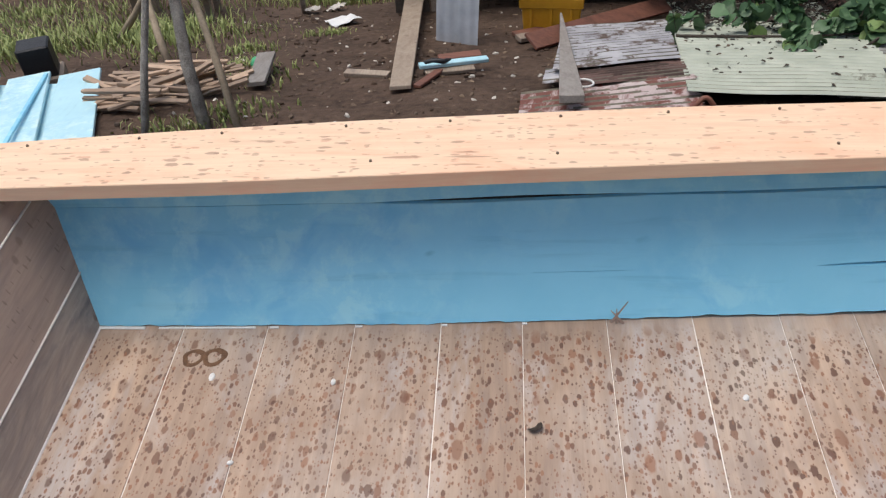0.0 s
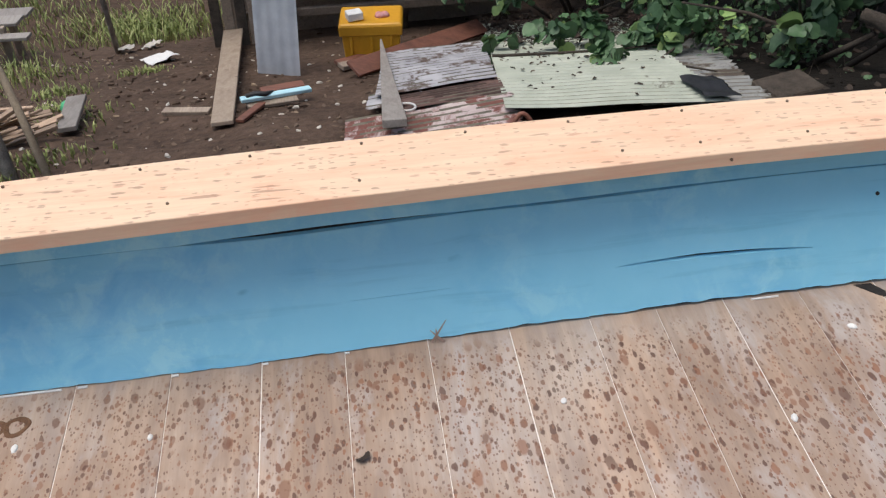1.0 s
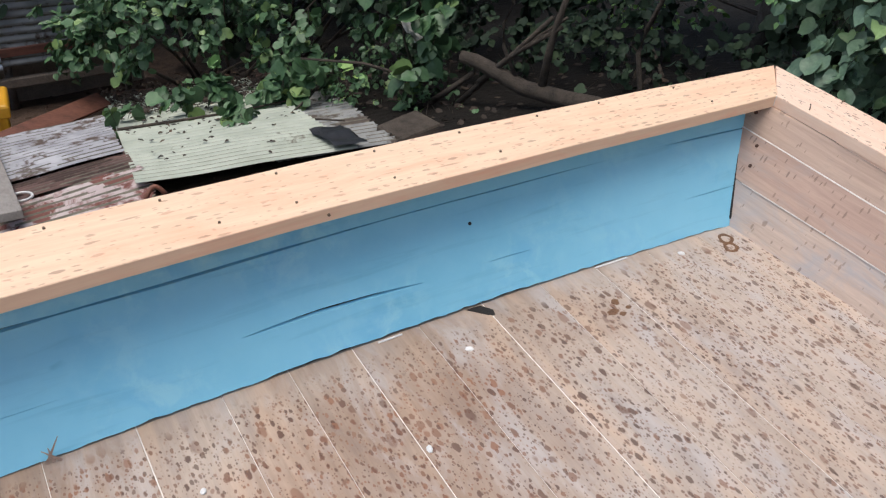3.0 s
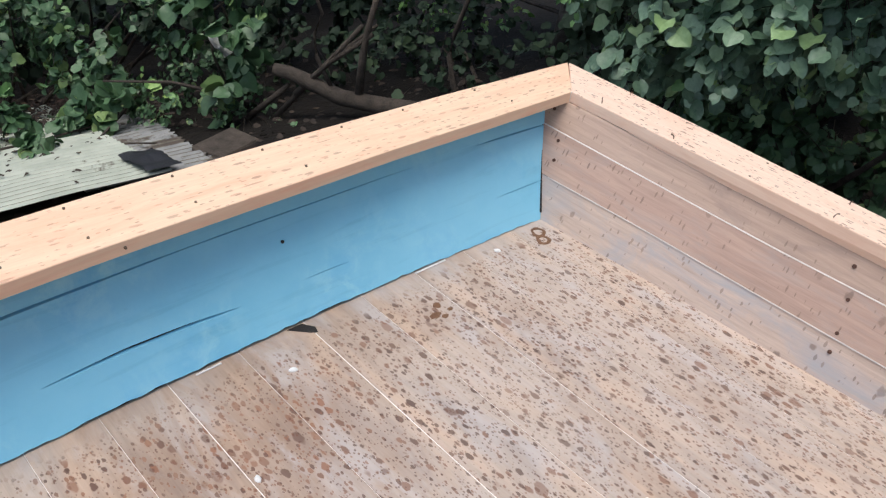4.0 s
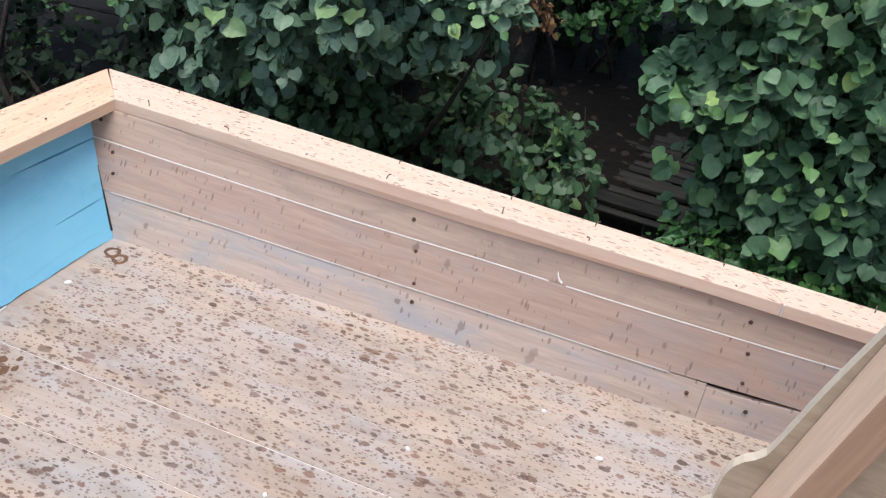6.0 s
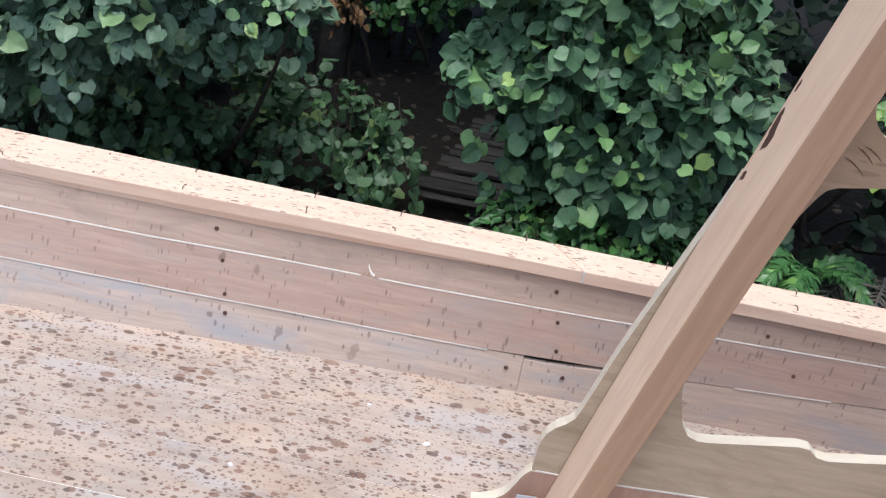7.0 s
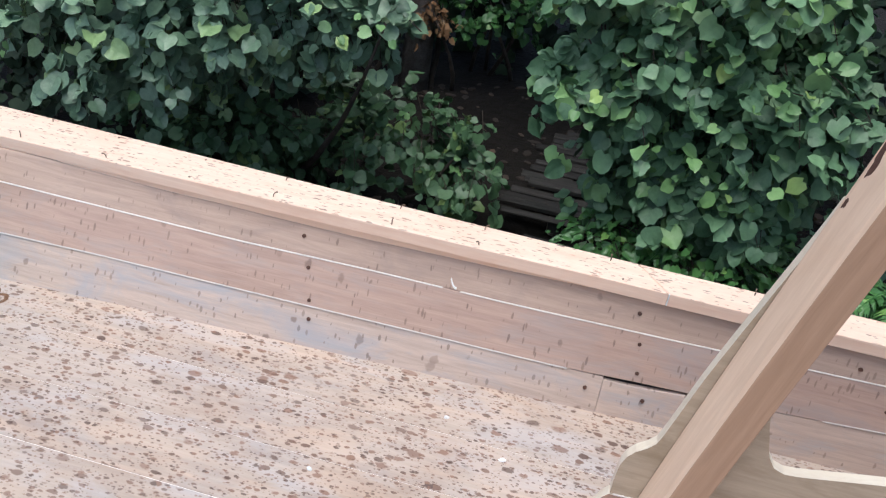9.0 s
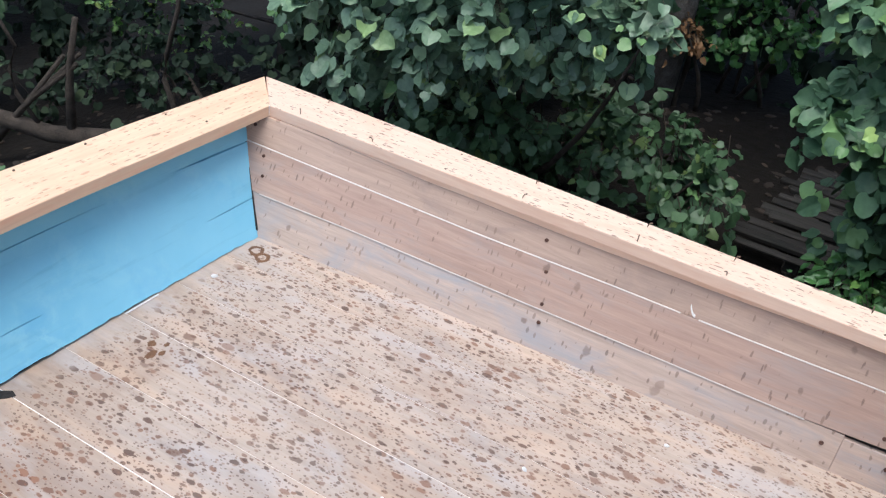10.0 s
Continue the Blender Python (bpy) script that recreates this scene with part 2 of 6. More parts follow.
def yard_ground():
    """Brown yard mud, near black on the wooded side: tree shade painted in."""
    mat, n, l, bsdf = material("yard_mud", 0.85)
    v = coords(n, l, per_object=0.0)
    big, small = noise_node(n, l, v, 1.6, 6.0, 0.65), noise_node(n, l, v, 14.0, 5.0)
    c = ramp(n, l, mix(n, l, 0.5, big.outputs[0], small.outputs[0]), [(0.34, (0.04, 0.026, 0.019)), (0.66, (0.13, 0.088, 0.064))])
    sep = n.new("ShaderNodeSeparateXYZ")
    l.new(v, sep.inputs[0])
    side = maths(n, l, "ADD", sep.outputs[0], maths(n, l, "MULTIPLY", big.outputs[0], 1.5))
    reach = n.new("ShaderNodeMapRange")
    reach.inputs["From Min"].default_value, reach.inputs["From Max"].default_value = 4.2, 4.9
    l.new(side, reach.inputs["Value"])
    # The shade under the trees is mixed in as near-black colour.
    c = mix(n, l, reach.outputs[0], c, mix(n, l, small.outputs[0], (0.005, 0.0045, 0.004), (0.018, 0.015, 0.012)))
    l.new(c, bsdf.inputs["Base Color"])
    bsdf.inputs["Specular IOR Level"].default_value = 0.15
    relief(n, l, bsdf, mix(n, l, 0.6, big.outputs[0], small.outputs[0]), 0.9, 0.05)
    return mat


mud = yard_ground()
trough_dark = plain_noise("trough_dark", (0.07, 0.065, 0.05), (0.20, 0.185, 0.14), 12, 0.9)
nail_steel = plain_noise("nail_steel", (0.10, 0.07, 0.05), (0.30, 0.22, 0.16), 200, 0.5, 0.6)


def leafy(name, a, b, c, rough=0.36):
    mat, n, l, bsdf = material(name, rough)
    geo = n.new("ShaderNodeNewGeometry")
    v = coords(n, l, per_object=0.0)
    col = ramp(n, l, geo.outputs["Random Per Island"], [(0.0, a), (0.55, tuple(0.45 * p + 0.55 * q for p, q in zip(a, b))), (0.9, b), (0.96, c)])
    vein = noise_node(n, l, v, 45.0, 3.0)
    col = mix(n, l, 0.35, col, ramp(n, l, vein.outputs[0], [(0.3, a), (0.7, b)]))
    l.new(col, bsdf.inputs["Base Color"])
    bsdf.inputs["Subsurface Weight"].default_value = 0.0
    relief(n, l, bsdf, vein.outputs[0], 0.3, 0.004)
    return mat


leaf_green = leafy("hibiscus_leaves", (0.048, 0.112, 0.056), (0.16, 0.295, 0.147), (0.26, 0.45, 0.15), 0.5)
leaf_pale = leafy("greyish_leaves", (0.075, 0.15, 0.09), (0.27, 0.41, 0.255), (0.32, 0.48, 0.18), 0.40)
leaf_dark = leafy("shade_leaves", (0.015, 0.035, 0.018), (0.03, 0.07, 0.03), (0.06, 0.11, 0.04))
leaf_bright = leafy("bright_leaves", (0.10, 0.24, 0.06), (0.22, 0.42, 0.10), (0.46, 0.58, 0.11))
grass_green = leafy("grass_blades", (0.20, 0.25, 0.07), (0.38, 0.43, 0.16), (0.52, 0.46, 0.24), 0.6)
frond_brown = leafy("dead_fronds", (0.12, 0.105, 0.085), (0.33, 0.28, 0.22), (0.42, 0.36, 0.28), 0.7)
# Darker copy of the green leaves, with half shade put into the colour.
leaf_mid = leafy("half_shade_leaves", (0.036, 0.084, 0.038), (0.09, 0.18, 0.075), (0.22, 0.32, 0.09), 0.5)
# Near-black copy of the green leaves: deep shade is put into the colour.
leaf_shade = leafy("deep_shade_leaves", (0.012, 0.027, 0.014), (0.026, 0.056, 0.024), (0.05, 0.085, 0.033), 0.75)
leaf_young = leafy("young_leaves", (0.09, 0.20, 0.07), (0.20, 0.36, 0.12), (0.38, 0.52, 0.15), 0.45)
leaf_fresh = leafy("fresh_leaves", (0.04, 0.12, 0.035), (0.11, 0.27, 0.075), (0.24, 0.42, 0.10))
leaf_rust = leafy("withered_leaves", (0.20, 0.10, 0.04), (0.42, 0.24, 0.11), (0.5, 0.34, 0.18), 0.7)
frond_dark = leafy("dark_fronds", (0.02, 0.035, 0.02), (0.05, 0.07, 0.045), (0.10, 0.11, 0.07), 0.6)
litter_mat = leafy("dead_leaves", (0.02, 0.014, 0.010), (0.05, 0.035, 0.025), (0.12, 0.08, 0.05), 0.8)
chip_mat = leafy("wood_chips", (0.06, 0.04, 0.03), (0.16, 0.11, 0.07), (0.32, 0.24, 0.16), 0.8)
bark_dark = plain_noise("dark_bark", (0.025, 0.019, 0.014), (0.11, 0.088, 0.067), 12, 0.85, 0, 0.9, 0.02)
pole_bark = plain_noise("pole_bark", (0.10, 0.085, 0.07), (0.62, 0.57, 0.50), 13, 0.85, 0, 0.9, 0.02)
pole_wood = plain_noise("peeled_pole", (0.26, 0.20, 0.13), (0.52, 0.42, 0.30), 9, 0.8, 0, 0.6)
green_plastic = plain_noise("green_plastic", (0.05, 0.36, 0.16), (0.12, 0.5, 0.26), 12, 0.4)
teal_cloth = plain_noise("teal_cloth", (0.02, 0.16, 0.15), (0.05, 0.28, 0.25), 6, 0.9)
pink_cloth = plain_noise("pink_cloth", (0.5, 0.2, 0.2), (0.65, 0.35, 0.33), 20, 0.9)
# Near-black timber: the shade over the boardwalk is put into its colour.
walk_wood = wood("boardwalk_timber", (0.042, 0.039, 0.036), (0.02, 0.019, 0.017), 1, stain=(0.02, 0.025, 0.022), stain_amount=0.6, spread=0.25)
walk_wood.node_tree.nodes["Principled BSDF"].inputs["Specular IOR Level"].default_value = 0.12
old_grey = wood("grey_board", (0.34, 0.31, 0.28), (0.22, 0.20, 0.18), 1, stain=(0.16, 0.13, 0.11), stain_amount=0.5, spread=0.15)
old_light = wood("pale_old_board", (0.40, 0.32, 0.24), (0.27, 0.21, 0.16), 1, spots=((9.0, (1, 1, 1), -0.5, 0.3, 0.6),), stain=(0.17, 0.12, 0.09), stain_amount=0.5, spread=0.05)
bark = plain_noise("bark", (0.11, 0.09, 0.07), (0.40, 0.36, 0.31), 11, 0.85, 0, 0.9, 0.02)



def sheet_metal(name, base, light, rust, amount, rough=0.45, metal=0.5):
    """Roofing sheet: faded coat, rust patches with ragged edges, dirt."""
    mat, n, l, bsdf = material(name, rough, metal)
    v = coords(n, l)
    cloud, patch, fine = noise_node(n, l, v, 4.0, 5.0), noise_node(n, l, v, 3.1, 8.0, 0.7, 0.5), noise_node(n, l, v, 50.0, 3.0)
    c = ramp(n, l, cloud.outputs[0], [(0.35, base), (0.65, light)])
    mask = ramp(n, l, patch.outputs[0], [(0.62 - 0.3 * amount, grey(0)), (0.68 - 0.3 * amount, grey(1))])
    c = mix(n, l, mask, c, mix(n, l, fine.outputs[0], rust, (rust[0] * 0.45, rust[1] * 0.4, rust[2] * 0.4)))
    l.new(c, bsdf.inputs["Base Color"])
    l.new(maths(n, l, "MULTIPLY", maths(n, l, "SUBTRACT", 1.0, mask), metal), bsdf.inputs["Metallic"])
    relief(n, l, bsdf, patch.outputs[0], 0.3, 0.004)
    return mat


zinc = sheet_metal("zinc_sheet", (0.46, 0.50, 0.54), (0.62, 0.66, 0.70), (0.20, 0.10, 0.06), 0.05, 0.5, 0.4)
green_sheet = sheet_metal("pale_green_sheet", (0.34, 0.375, 0.305), (0.44, 0.475, 0.395), (0.14, 0.13, 0.09), -0.05, 0.6, 0.0)
grey_sheet = sheet_metal("grey_sheet", (0.19, 0.195, 0.19), (0.30, 0.305, 0.29), (0.09, 0.07, 0.05), 0.35, 0.6, 0.1)
flaked_sheet = sheet_metal("flaking_sheet", (0.28, 0.28, 0.30), (0.46, 0.46, 0.48), (0.12, 0.08, 0.06), 0.3, 0.6, 0.1)
brown_sheet = sheet_metal("brown_rusted_sheet", (0.10, 0.06, 0.05), (0.16, 0.09, 0.075), (0.07, 0.04, 0.03), 0.5, 0.8, 0.0)
pink_sheet = sheet_metal("rust_and_white_sheet", (0.42, 0.34, 0.33), (0.56, 0.48, 0.46), (0.22, 0.08, 0.06), 0.55, 0.7, 0.0)
yellow_plastic = plain_noise("yellow_plastic", (0.62, 0.30, 0.015), (0.74, 0.39, 0.03), 3, 0.45, 0, 0.15)
rust_wood = wood("red_brown_board", (0.24, 0.095, 0.06), (0.13, 0.055, 0.038), 0, stain=(0.07, 0.04, 0.03), stain_amount=0.6, spread=0.15)
cut_wood = wood("fresh_offcuts", (0.47, 0.34, 0.235), (0.31, 0.21, 0.145), 0, stain=(0.2, 0.14, 0.10), stain_amount=0.6, spread=0.35)
cyan_paint = painted("pale_cyan_paint", (0.42, 0.68, 0.76), (0.52, 0.78, 0.84), (0.28, 0.50, 0.60), 1)
black_plastic = plain_noise("black_plastic", (0.008, 0.008, 0.010), (0.02, 0.02, 0.022), 8, 0.5)
pale_litter = plain_noise("pale_litter", (0.30, 0.26, 0.20), (0.75, 0.72, 0.66), 25, 0.8)

# ---- mesh helpers ----


def mesh_of(name, verts, faces, mats, smooth=False):
    me = bpy.data.meshes.new(name)
    me.from_pydata([tuple(v) for v in verts], [], [tuple(f) for f in faces])
    for m in mats if isinstance(mats, (list, tuple)) else [mats]:
        me.materials.append(m)
    if smooth:
        me.polygons.foreach_set("use_smooth", [True] * len(me.polygons))
    me.update()
    return me


def part(name, bm, mat, parent=None, label="", smooth=False):
    me = bpy.data.meshes.new(name)
    bm.normal_update()
    bm.to_mesh(me)
    bm.free()
    for m in mat if isinstance(mat, (list, tuple)) else [mat]:
        me.materials.append(m)
    if smooth:
        me.polygons.foreach_set("use_smooth", [True] * len(me.polygons))
    ob = new(name, me)
    if parent is not None:
        ob.parent = parent
    if label:
        ob["label"] = label
    return ob


def loft(rings, bevel=0.0, closed=True):
    """A solid through rings of equal length; sharp long edges are eased."""
    bm = bmesh.new()
    vs = [[bm.verts.new(p) for p in ring] for ring in rings]
    k = len(rings[0])
    for a, b in zip(vs, vs[1:]):
        for i in range(k):
            bm.faces.new((a[i], a[(i + 1) % k], b[(i + 1) % k], b[i]))
    bm.faces.new(vs[0][::-1])
    bm.faces.new(vs[-1])
    bmesh.ops.recalc_face_normals(bm, faces=bm.faces)
    if bevel:
        edges = [e for e in bm.edges if len(e.link_faces) == 2 and e.calc_face_angle(0) > 0.6]
        bmesh.ops.bevel(bm, geom=edges, offset=bevel, segments=1, affect="EDGES", clamp_overlap=True)
    return bm


def box(x0, x1, y0, y1, z0, z1, bevel=0.003):
    return loft([[(x, y0, z0), (x, y1, z0), (x, y1, z1), (x, y0, z1)] for x in (x0, x1)], bevel)


def empty(name, at=(0, 0, 0), **tags):
    ob = new(name)
    ob.matrix_world = Matrix.Translation(at)
    return tagged(ob, **tags)


def curve_through(points, degree=3):
    xs, ys = zip(*points)
    co = np.polyfit(xs, ys, degree)
    return lambda s: float(np.polyval(co, s))


def tube(points, radii, sides=7):
    """A bent, tapering round stem."""
    rings = []
    for i, (p, r) in enumerate(zip(points, radii)):
        a, b = Vector(points[max(i - 1, 0)]), Vector(points[min(i + 1, len(points) - 1)])
        q = (b - a).to_track_quat("Z", "Y")
        rings.append([Vector(p) + q @ Vector((r * math.cos(t), r * math.sin(t), 0)) for t in (2 * math.pi * j / sides for j in range(sides))])
    return loft(rings)

# ---- boat: deck, bulwarks and caps ----
base_y = curve_through([(0, 0.0), (0.62, 0.004), (1.22, 0.015), (1.9, 0.026), (2.7, 0.036), (3.28, 0.012)])
cap_in = curve_through([(-0.12, 0.024), (0.16, 0.028), (0.39, 0.032), (0.62, 0.039), (0.86, 0.050), (1.07, 0.063), (1.33, 0.076), (1.57, 0.087), (1.81, 0.097), (2.0, 0.105), (2.16, 0.112), (2.5, 0.119), (2.7, 0.123), (2.9, 0.124), (3.07, 0.123), (3.468, 0.127)], 4)
cap_out = curve_through([(-0.15, 0.196), (0.1, 0.216), (0.35, 0.231), (0.6, 0.242), (0.85, 0.259), (1.08, 0.270), (1.36, 0.291), (1.62, 0.300), (1.9, 0.305), (2.1, 0.309), (2.4, 0.317), (2.65, 0.317), (2.85, 0.316), (3.05, 0.316), (3.27, 0.313), (3.645, 0.297)], 4)
cap_z = curve_through([(-0.2, 0.417), (0.4, 0.416), (1.35, 0.412), (1.75, 0.404), (2.4, 0.387), (3.1, 0.372), (3.6, 0.368)])
side_x = curve_through([(0.1, 3.27), (0, 3.278), (-0.39, 3.314), (-0.96, 3.337), (-1.46, 3.354), (-1.81, 3.372), (-2.65, 3.42), (-4.0, 3.45)])
side_cap_in = curve_through([(0.128, 3.467), (-0.09, 3.452), (-0.28, 3.444), (-0.5, 3.441), (-0.7, 3.445), (-0.85, 3.446), (-1.0, 3.444), (-1.3, 3.437), (-1.6, 3.434), (-1.9, 3.436), (-2.3, 3.437), (-2.9, 3.43), (-4.0, 3.41)], 4)
side_cap_out = curve_through([(0.296, 3.646), (0.06, 3.643), (-0.16, 3.628), (-0.38, 3.607), (-0.6, 3.592), (-0.8, 3.583), (-1.0, 3.576), (-1.28, 3.567), (-1.6, 3.563), (-2.0, 3.556), (-2.4, 3.552), (-2.9, 3.556), (-4.0, 3.56)], 4)
side_cap_z = curve_through([(0.2, 0.368), (-0.3, 0.378), (-0.84, 0.386), (-1.43, 0.39), (-2.0, 0.39), (-4.0, 0.40)])
REAR = -4.0

floor = empty("floor", label="pale deck of wide boards spotted with brown drops", category="floor", kind="structure")
seams = [0.0, 0.212, 0.42, 0.632, 0.838, 1.03, 1.226, 1.424, 1.622, 1.79, 1.962, 2.155, 2.355, 2.55, 2.745, 2.94, 3.14, 3.44]
GAP = {0.212: 0.0014, 0.838: 0.0013, 1.424: 0.0015, 1.962: 0.0014, 2.355: 0.0017, 2.745: 0.0012, 0.42: 0.0011}
for i, (a, b) in enumerate(zip(seams, seams[1:])):
    rings, lift = [], random.uniform(-0.0006, 0.0)
    for k in range(15):
        y = REAR + (0.06 - REAR) * k / 14
        right = b - GAP.get(b, 0.0008) if i < len(seams) - 2 else min(b, side_x(y) + 0.03)
        left = a + GAP.get(a, 0.0008) if i else -0.02
        rings.append([(left, y, -0.03), (right, y, -0.03), (right, y, lift), (left, y, lift)])
    part("plank", loft(rings, 0.001), floor_wood, floor)
part("joint_caulk", box(-0.02, 3.40, REAR, 0.05, -0.05, -0.0022, 0), caulk, floor)

stern = empty("wall_stern", label="sky-blue painted plank bulwark with long dark cracks", category="wall", kind="structure")
LEAN = 0.66


def stern_at(x, z, depth=0.0):
    return (x, min(base_y(x) + LEAN * z, cap_out(x) - 0.035) + depth, z)


def swell(x, a, b):
    """0 outside a..b, rising to 1 in the middle."""
    return math.sin(math.pi * (x - a) / (b - a)) ** 0.7 if a < x < b else 0.0


def wobble(x, k):
    return noise.noise((x * 9.0, k, 0.5))


def low_seam(x):
    return float(np.interp(x, (0.0, 1.7, 1.9, 2.05, 2.2, 2.45, 2.64, 2.93, 3.14, 3.4), (0.101, 0.1, 0.103, 0.099, 0.0915, 0.0905, 0.087, 0.094, 0.099, 0.103))) + 0.001 * wobble(x * 0.4, 1)


def low_gap(x):
    return 0.00005 + 0.0095 * swell(x, 1.70, 2.2) + 0.003 * swell(x, 2.40, 2.54) + 0.003 * swell(x, 3.12, 3.36) + 0.0015 * swell(x, 1.05, 1.3)


def high_seam(x):
    return 0.246 + 0.002 * wobble(x * 0.4, 2)


def high_gap(x):
    return 0.00005 + 0.011 * swell(x, 0.68, 1.32) + 0.006 * swell(x, 1.2, 2.1) + 0.003 * swell(x, 1.95, 2.85) + 0.005 * swell(x, 3.1, 3.45) + 0.001 * swell(x, -0.1, 0.7)


def foot_gap(x):
    return 0.003 + 0.0065 * swell(x, 1.15, 3.0) + 0.0025 * wobble(x * 0.6, 3) + 0.003 * wobble(x * 4.0, 5)


def stern_plank(low, high, x0, x1):
    rings = []
    for k in range(281):
        x = x0 + (x1 - x0) * k / 280
        a, b = low(x), high(x)
        rings.append([stern_at(x, a), stern_at(x, b), stern_at(x, b, 0.012), stern_at(x, a, 0.012)])
    return loft(rings)


part("plank", stern_plank(foot_gap, lambda x: low_seam(x) - 0.5 * low_gap(x), -0.06, 3.36), blue_paint, stern)
part("plank", stern_plank(lambda x: low_seam(x) + 0.5 * low_gap(x), lambda x: high_seam(x) - 0.5 * high_gap(x), -0.1, 3.42), blue_paint, stern)
part("plank", stern_plank(lambda x: high_seam(x) + 0.5 * high_gap(x), lambda x: cap_z(x) - 0.041, -0.14, 3.46), blue_paint, stern)
rings = []
for k in range(141):
    x = -0.1 + 3.5 * k / 140
    levels = (0.0, 0.101, 0.246, 0.34)
    rings.append([stern_at(x, z, 0.013) for z in levels] + [stern_at(x, z, 0.020) for z in levels[::-1]])
part("backing", loft(rings), gap_dark, stern)
for cx, cy, r, up in ((0.262, -0.097, 0.021, 0), (0.311, -0.095, 0.022, 0.0004), (3.216, -0.033, 0.020, 0), (3.198, -0.072, 0.019, 0.0004)):
    rings = [[(cx + (r + d) * math.cos(t) * (1 + 0.12 * math.sin(3 * t + cx)), cy + (r + d) * math.sin(t), z) for d, z in ((-0.007, -0.001), (0.008, -0.001), (0.005 + 0.0025 * math.sin(2 * t), 0.0006 + up), (-0.004 + 0.002 * math.cos(3 * t), 0.0006 + up))] for t in np.linspace(0, 2 * math.pi, 25)]
    part("ring_stain", loft(rings), ring_brown, floor)
for cx, cy, r, sq in ((2.662, -0.147, 0.021, 0.6), (2.695, -0.117, 0.015, 0.8), (2.684, -0.165, 0.012, 0.7), (2.715, -0.15, 0.009, 0.8)):
    rag = random.Random(int(cx * 100))
    blot = [(cx + r * math.cos(t) * k, cy + r * sq * math.sin(t) * k) for t, k in ((2 * math.pi * j / 14, rag.uniform(0.75, 1.1)) for j in range(14))]
    part("blot", loft([[(x, y, z) for x, y in blot] for z in (-0.002, 0.0006)]), ring_brown, floor)
notch = loft([[(2.300, 0.038, z), (2.345, 0.037, z), (2.368, 0.006, z), (2.362, -0.014, z), (2.345, -0.006, z), (2.328, 0.010, z)] for z in (-0.002, 0.0012)])
part("rot_notch", notch, gap_dark, floor)
hole = bmesh.new()
bmesh.ops.create_cone(hole, cap_ends=True, segments=10, radius1=0.005, radius2=0.005, depth=0.004, matrix=Matrix.Translation(stern_at(2.368, 0.188)) @ Matrix.Rotation(radians(56), 4, "X"))
part("nail_hole", hole, gap_dark, stern)
# splintered floor edge against the blue planks
for x, y, turn, size in ((1.235, 0.02, 25, 0.085), (1.265, 0.018, -35, 0.06), (1.25, 0.02, -5, 0.05)):
    sp = loft([[(-0.004, 0, 0.0), (0.004, 0, 0.0), (0.0, 0.004, 0.006)], [(-0.001, 0.3 * size, size * 0.9), (0.001, 0.3 * size, size * 0.9), (0.0, 0.002 + 0.3 * size, size * 0.9)]])
    ob = part("splinter", sp, wall_wood if x < 2 else gap_dark, stern)
    ob.matrix_basis = pose(x, y - 0.012, 0.001, 20, turn if x < 2 else 78, 0)

bead = [[(x, y, z) for x, z in ((-0.004, -0.001), (0.0035, -0.001), (0.0015, 0.0025), (-0.003, 0.004))] for y in np.linspace(-2.0, -0.002, 12)]
part("caulk_bead", loft(bead), caulk, floor)
for x0, x1, w in ((-0.02, 0.115, 0.0035), (0.15, 0.39, 0.0022), (2.03, 2.1, 0.002), (2.74, 2.86, 0.002), (0.425, 0.447, 0.003), (0.634, 0.650, 0.003), (0.84, 0.853, 0.0025), (1.03, 1.041, 0.002)):
    rings = [[(x, base_y(x) - 0.004 + d, z) for d, z in ((-w, 0.0005), (w, 0.0005), (w, 0.004), (-w, 0.003))] for x in np.linspace(x0, x1, 6)]
    part("caulk_end", loft(rings), white_paint, stern)

port = empty("wall_side", label="bare timber plank bulwark with thin pale seam lines", category="wall", kind="structure")
side_lean = curve_through([(0.2, 0.56), (0, 0.54), (-0.4, 0.45), (-0.9, 0.36), (-1.8, 0.25), (-2.65, 0.10), (-3.3, 0.0), (-4, -0.1)])


def side_at(y, z, depth=0.0):
    return (side_x(y) + side_lean(y) * z + depth, y, z)


def side_plank(z0, z1, y0, y1, proud=0.0):
    rings = []
    for k in range(33):
        y = y0 + (y1 - y0) * k / 32
        a, b = (z0(y) if callable(z0) else z0), (z1(y) if callable(z1) else z1)
        rings.append([side_at(y, a, -proud), side_at(y, b, -proud), side_at(y, b, 0.03), side_at(y, a, 0.03)])
    return loft(rings, 0.0012)


SEAM_LOW = [(-4.0, 0.21), (-2.9, 0.160), (-2.6, 0.143), (-2.2, 0.121), (-1.8, 0.107), (-1.5, 0.1085), (-1.2, 0.1115), (-0.9, 0.1135), (-0.6, 0.1165), (-0.3, 0.120), (0.3, 0.118)]
SEAM_HIGH = [(-4.0, 0.31), (-3.0, 0.288), (-2.4, 0.268), (-1.95, 0.2545), (-1.5, 0.247), (-1.1, 0.2475), (-0.7, 0.2425), (-0.3, 0.2455), (0.3, 0.251)]


def seam_low(y):
    return float(np.interp(y, *zip(*SEAM_LOW)))


def seam_high(y):
    return float(np.interp(y, *zip(*SEAM_HIGH)))


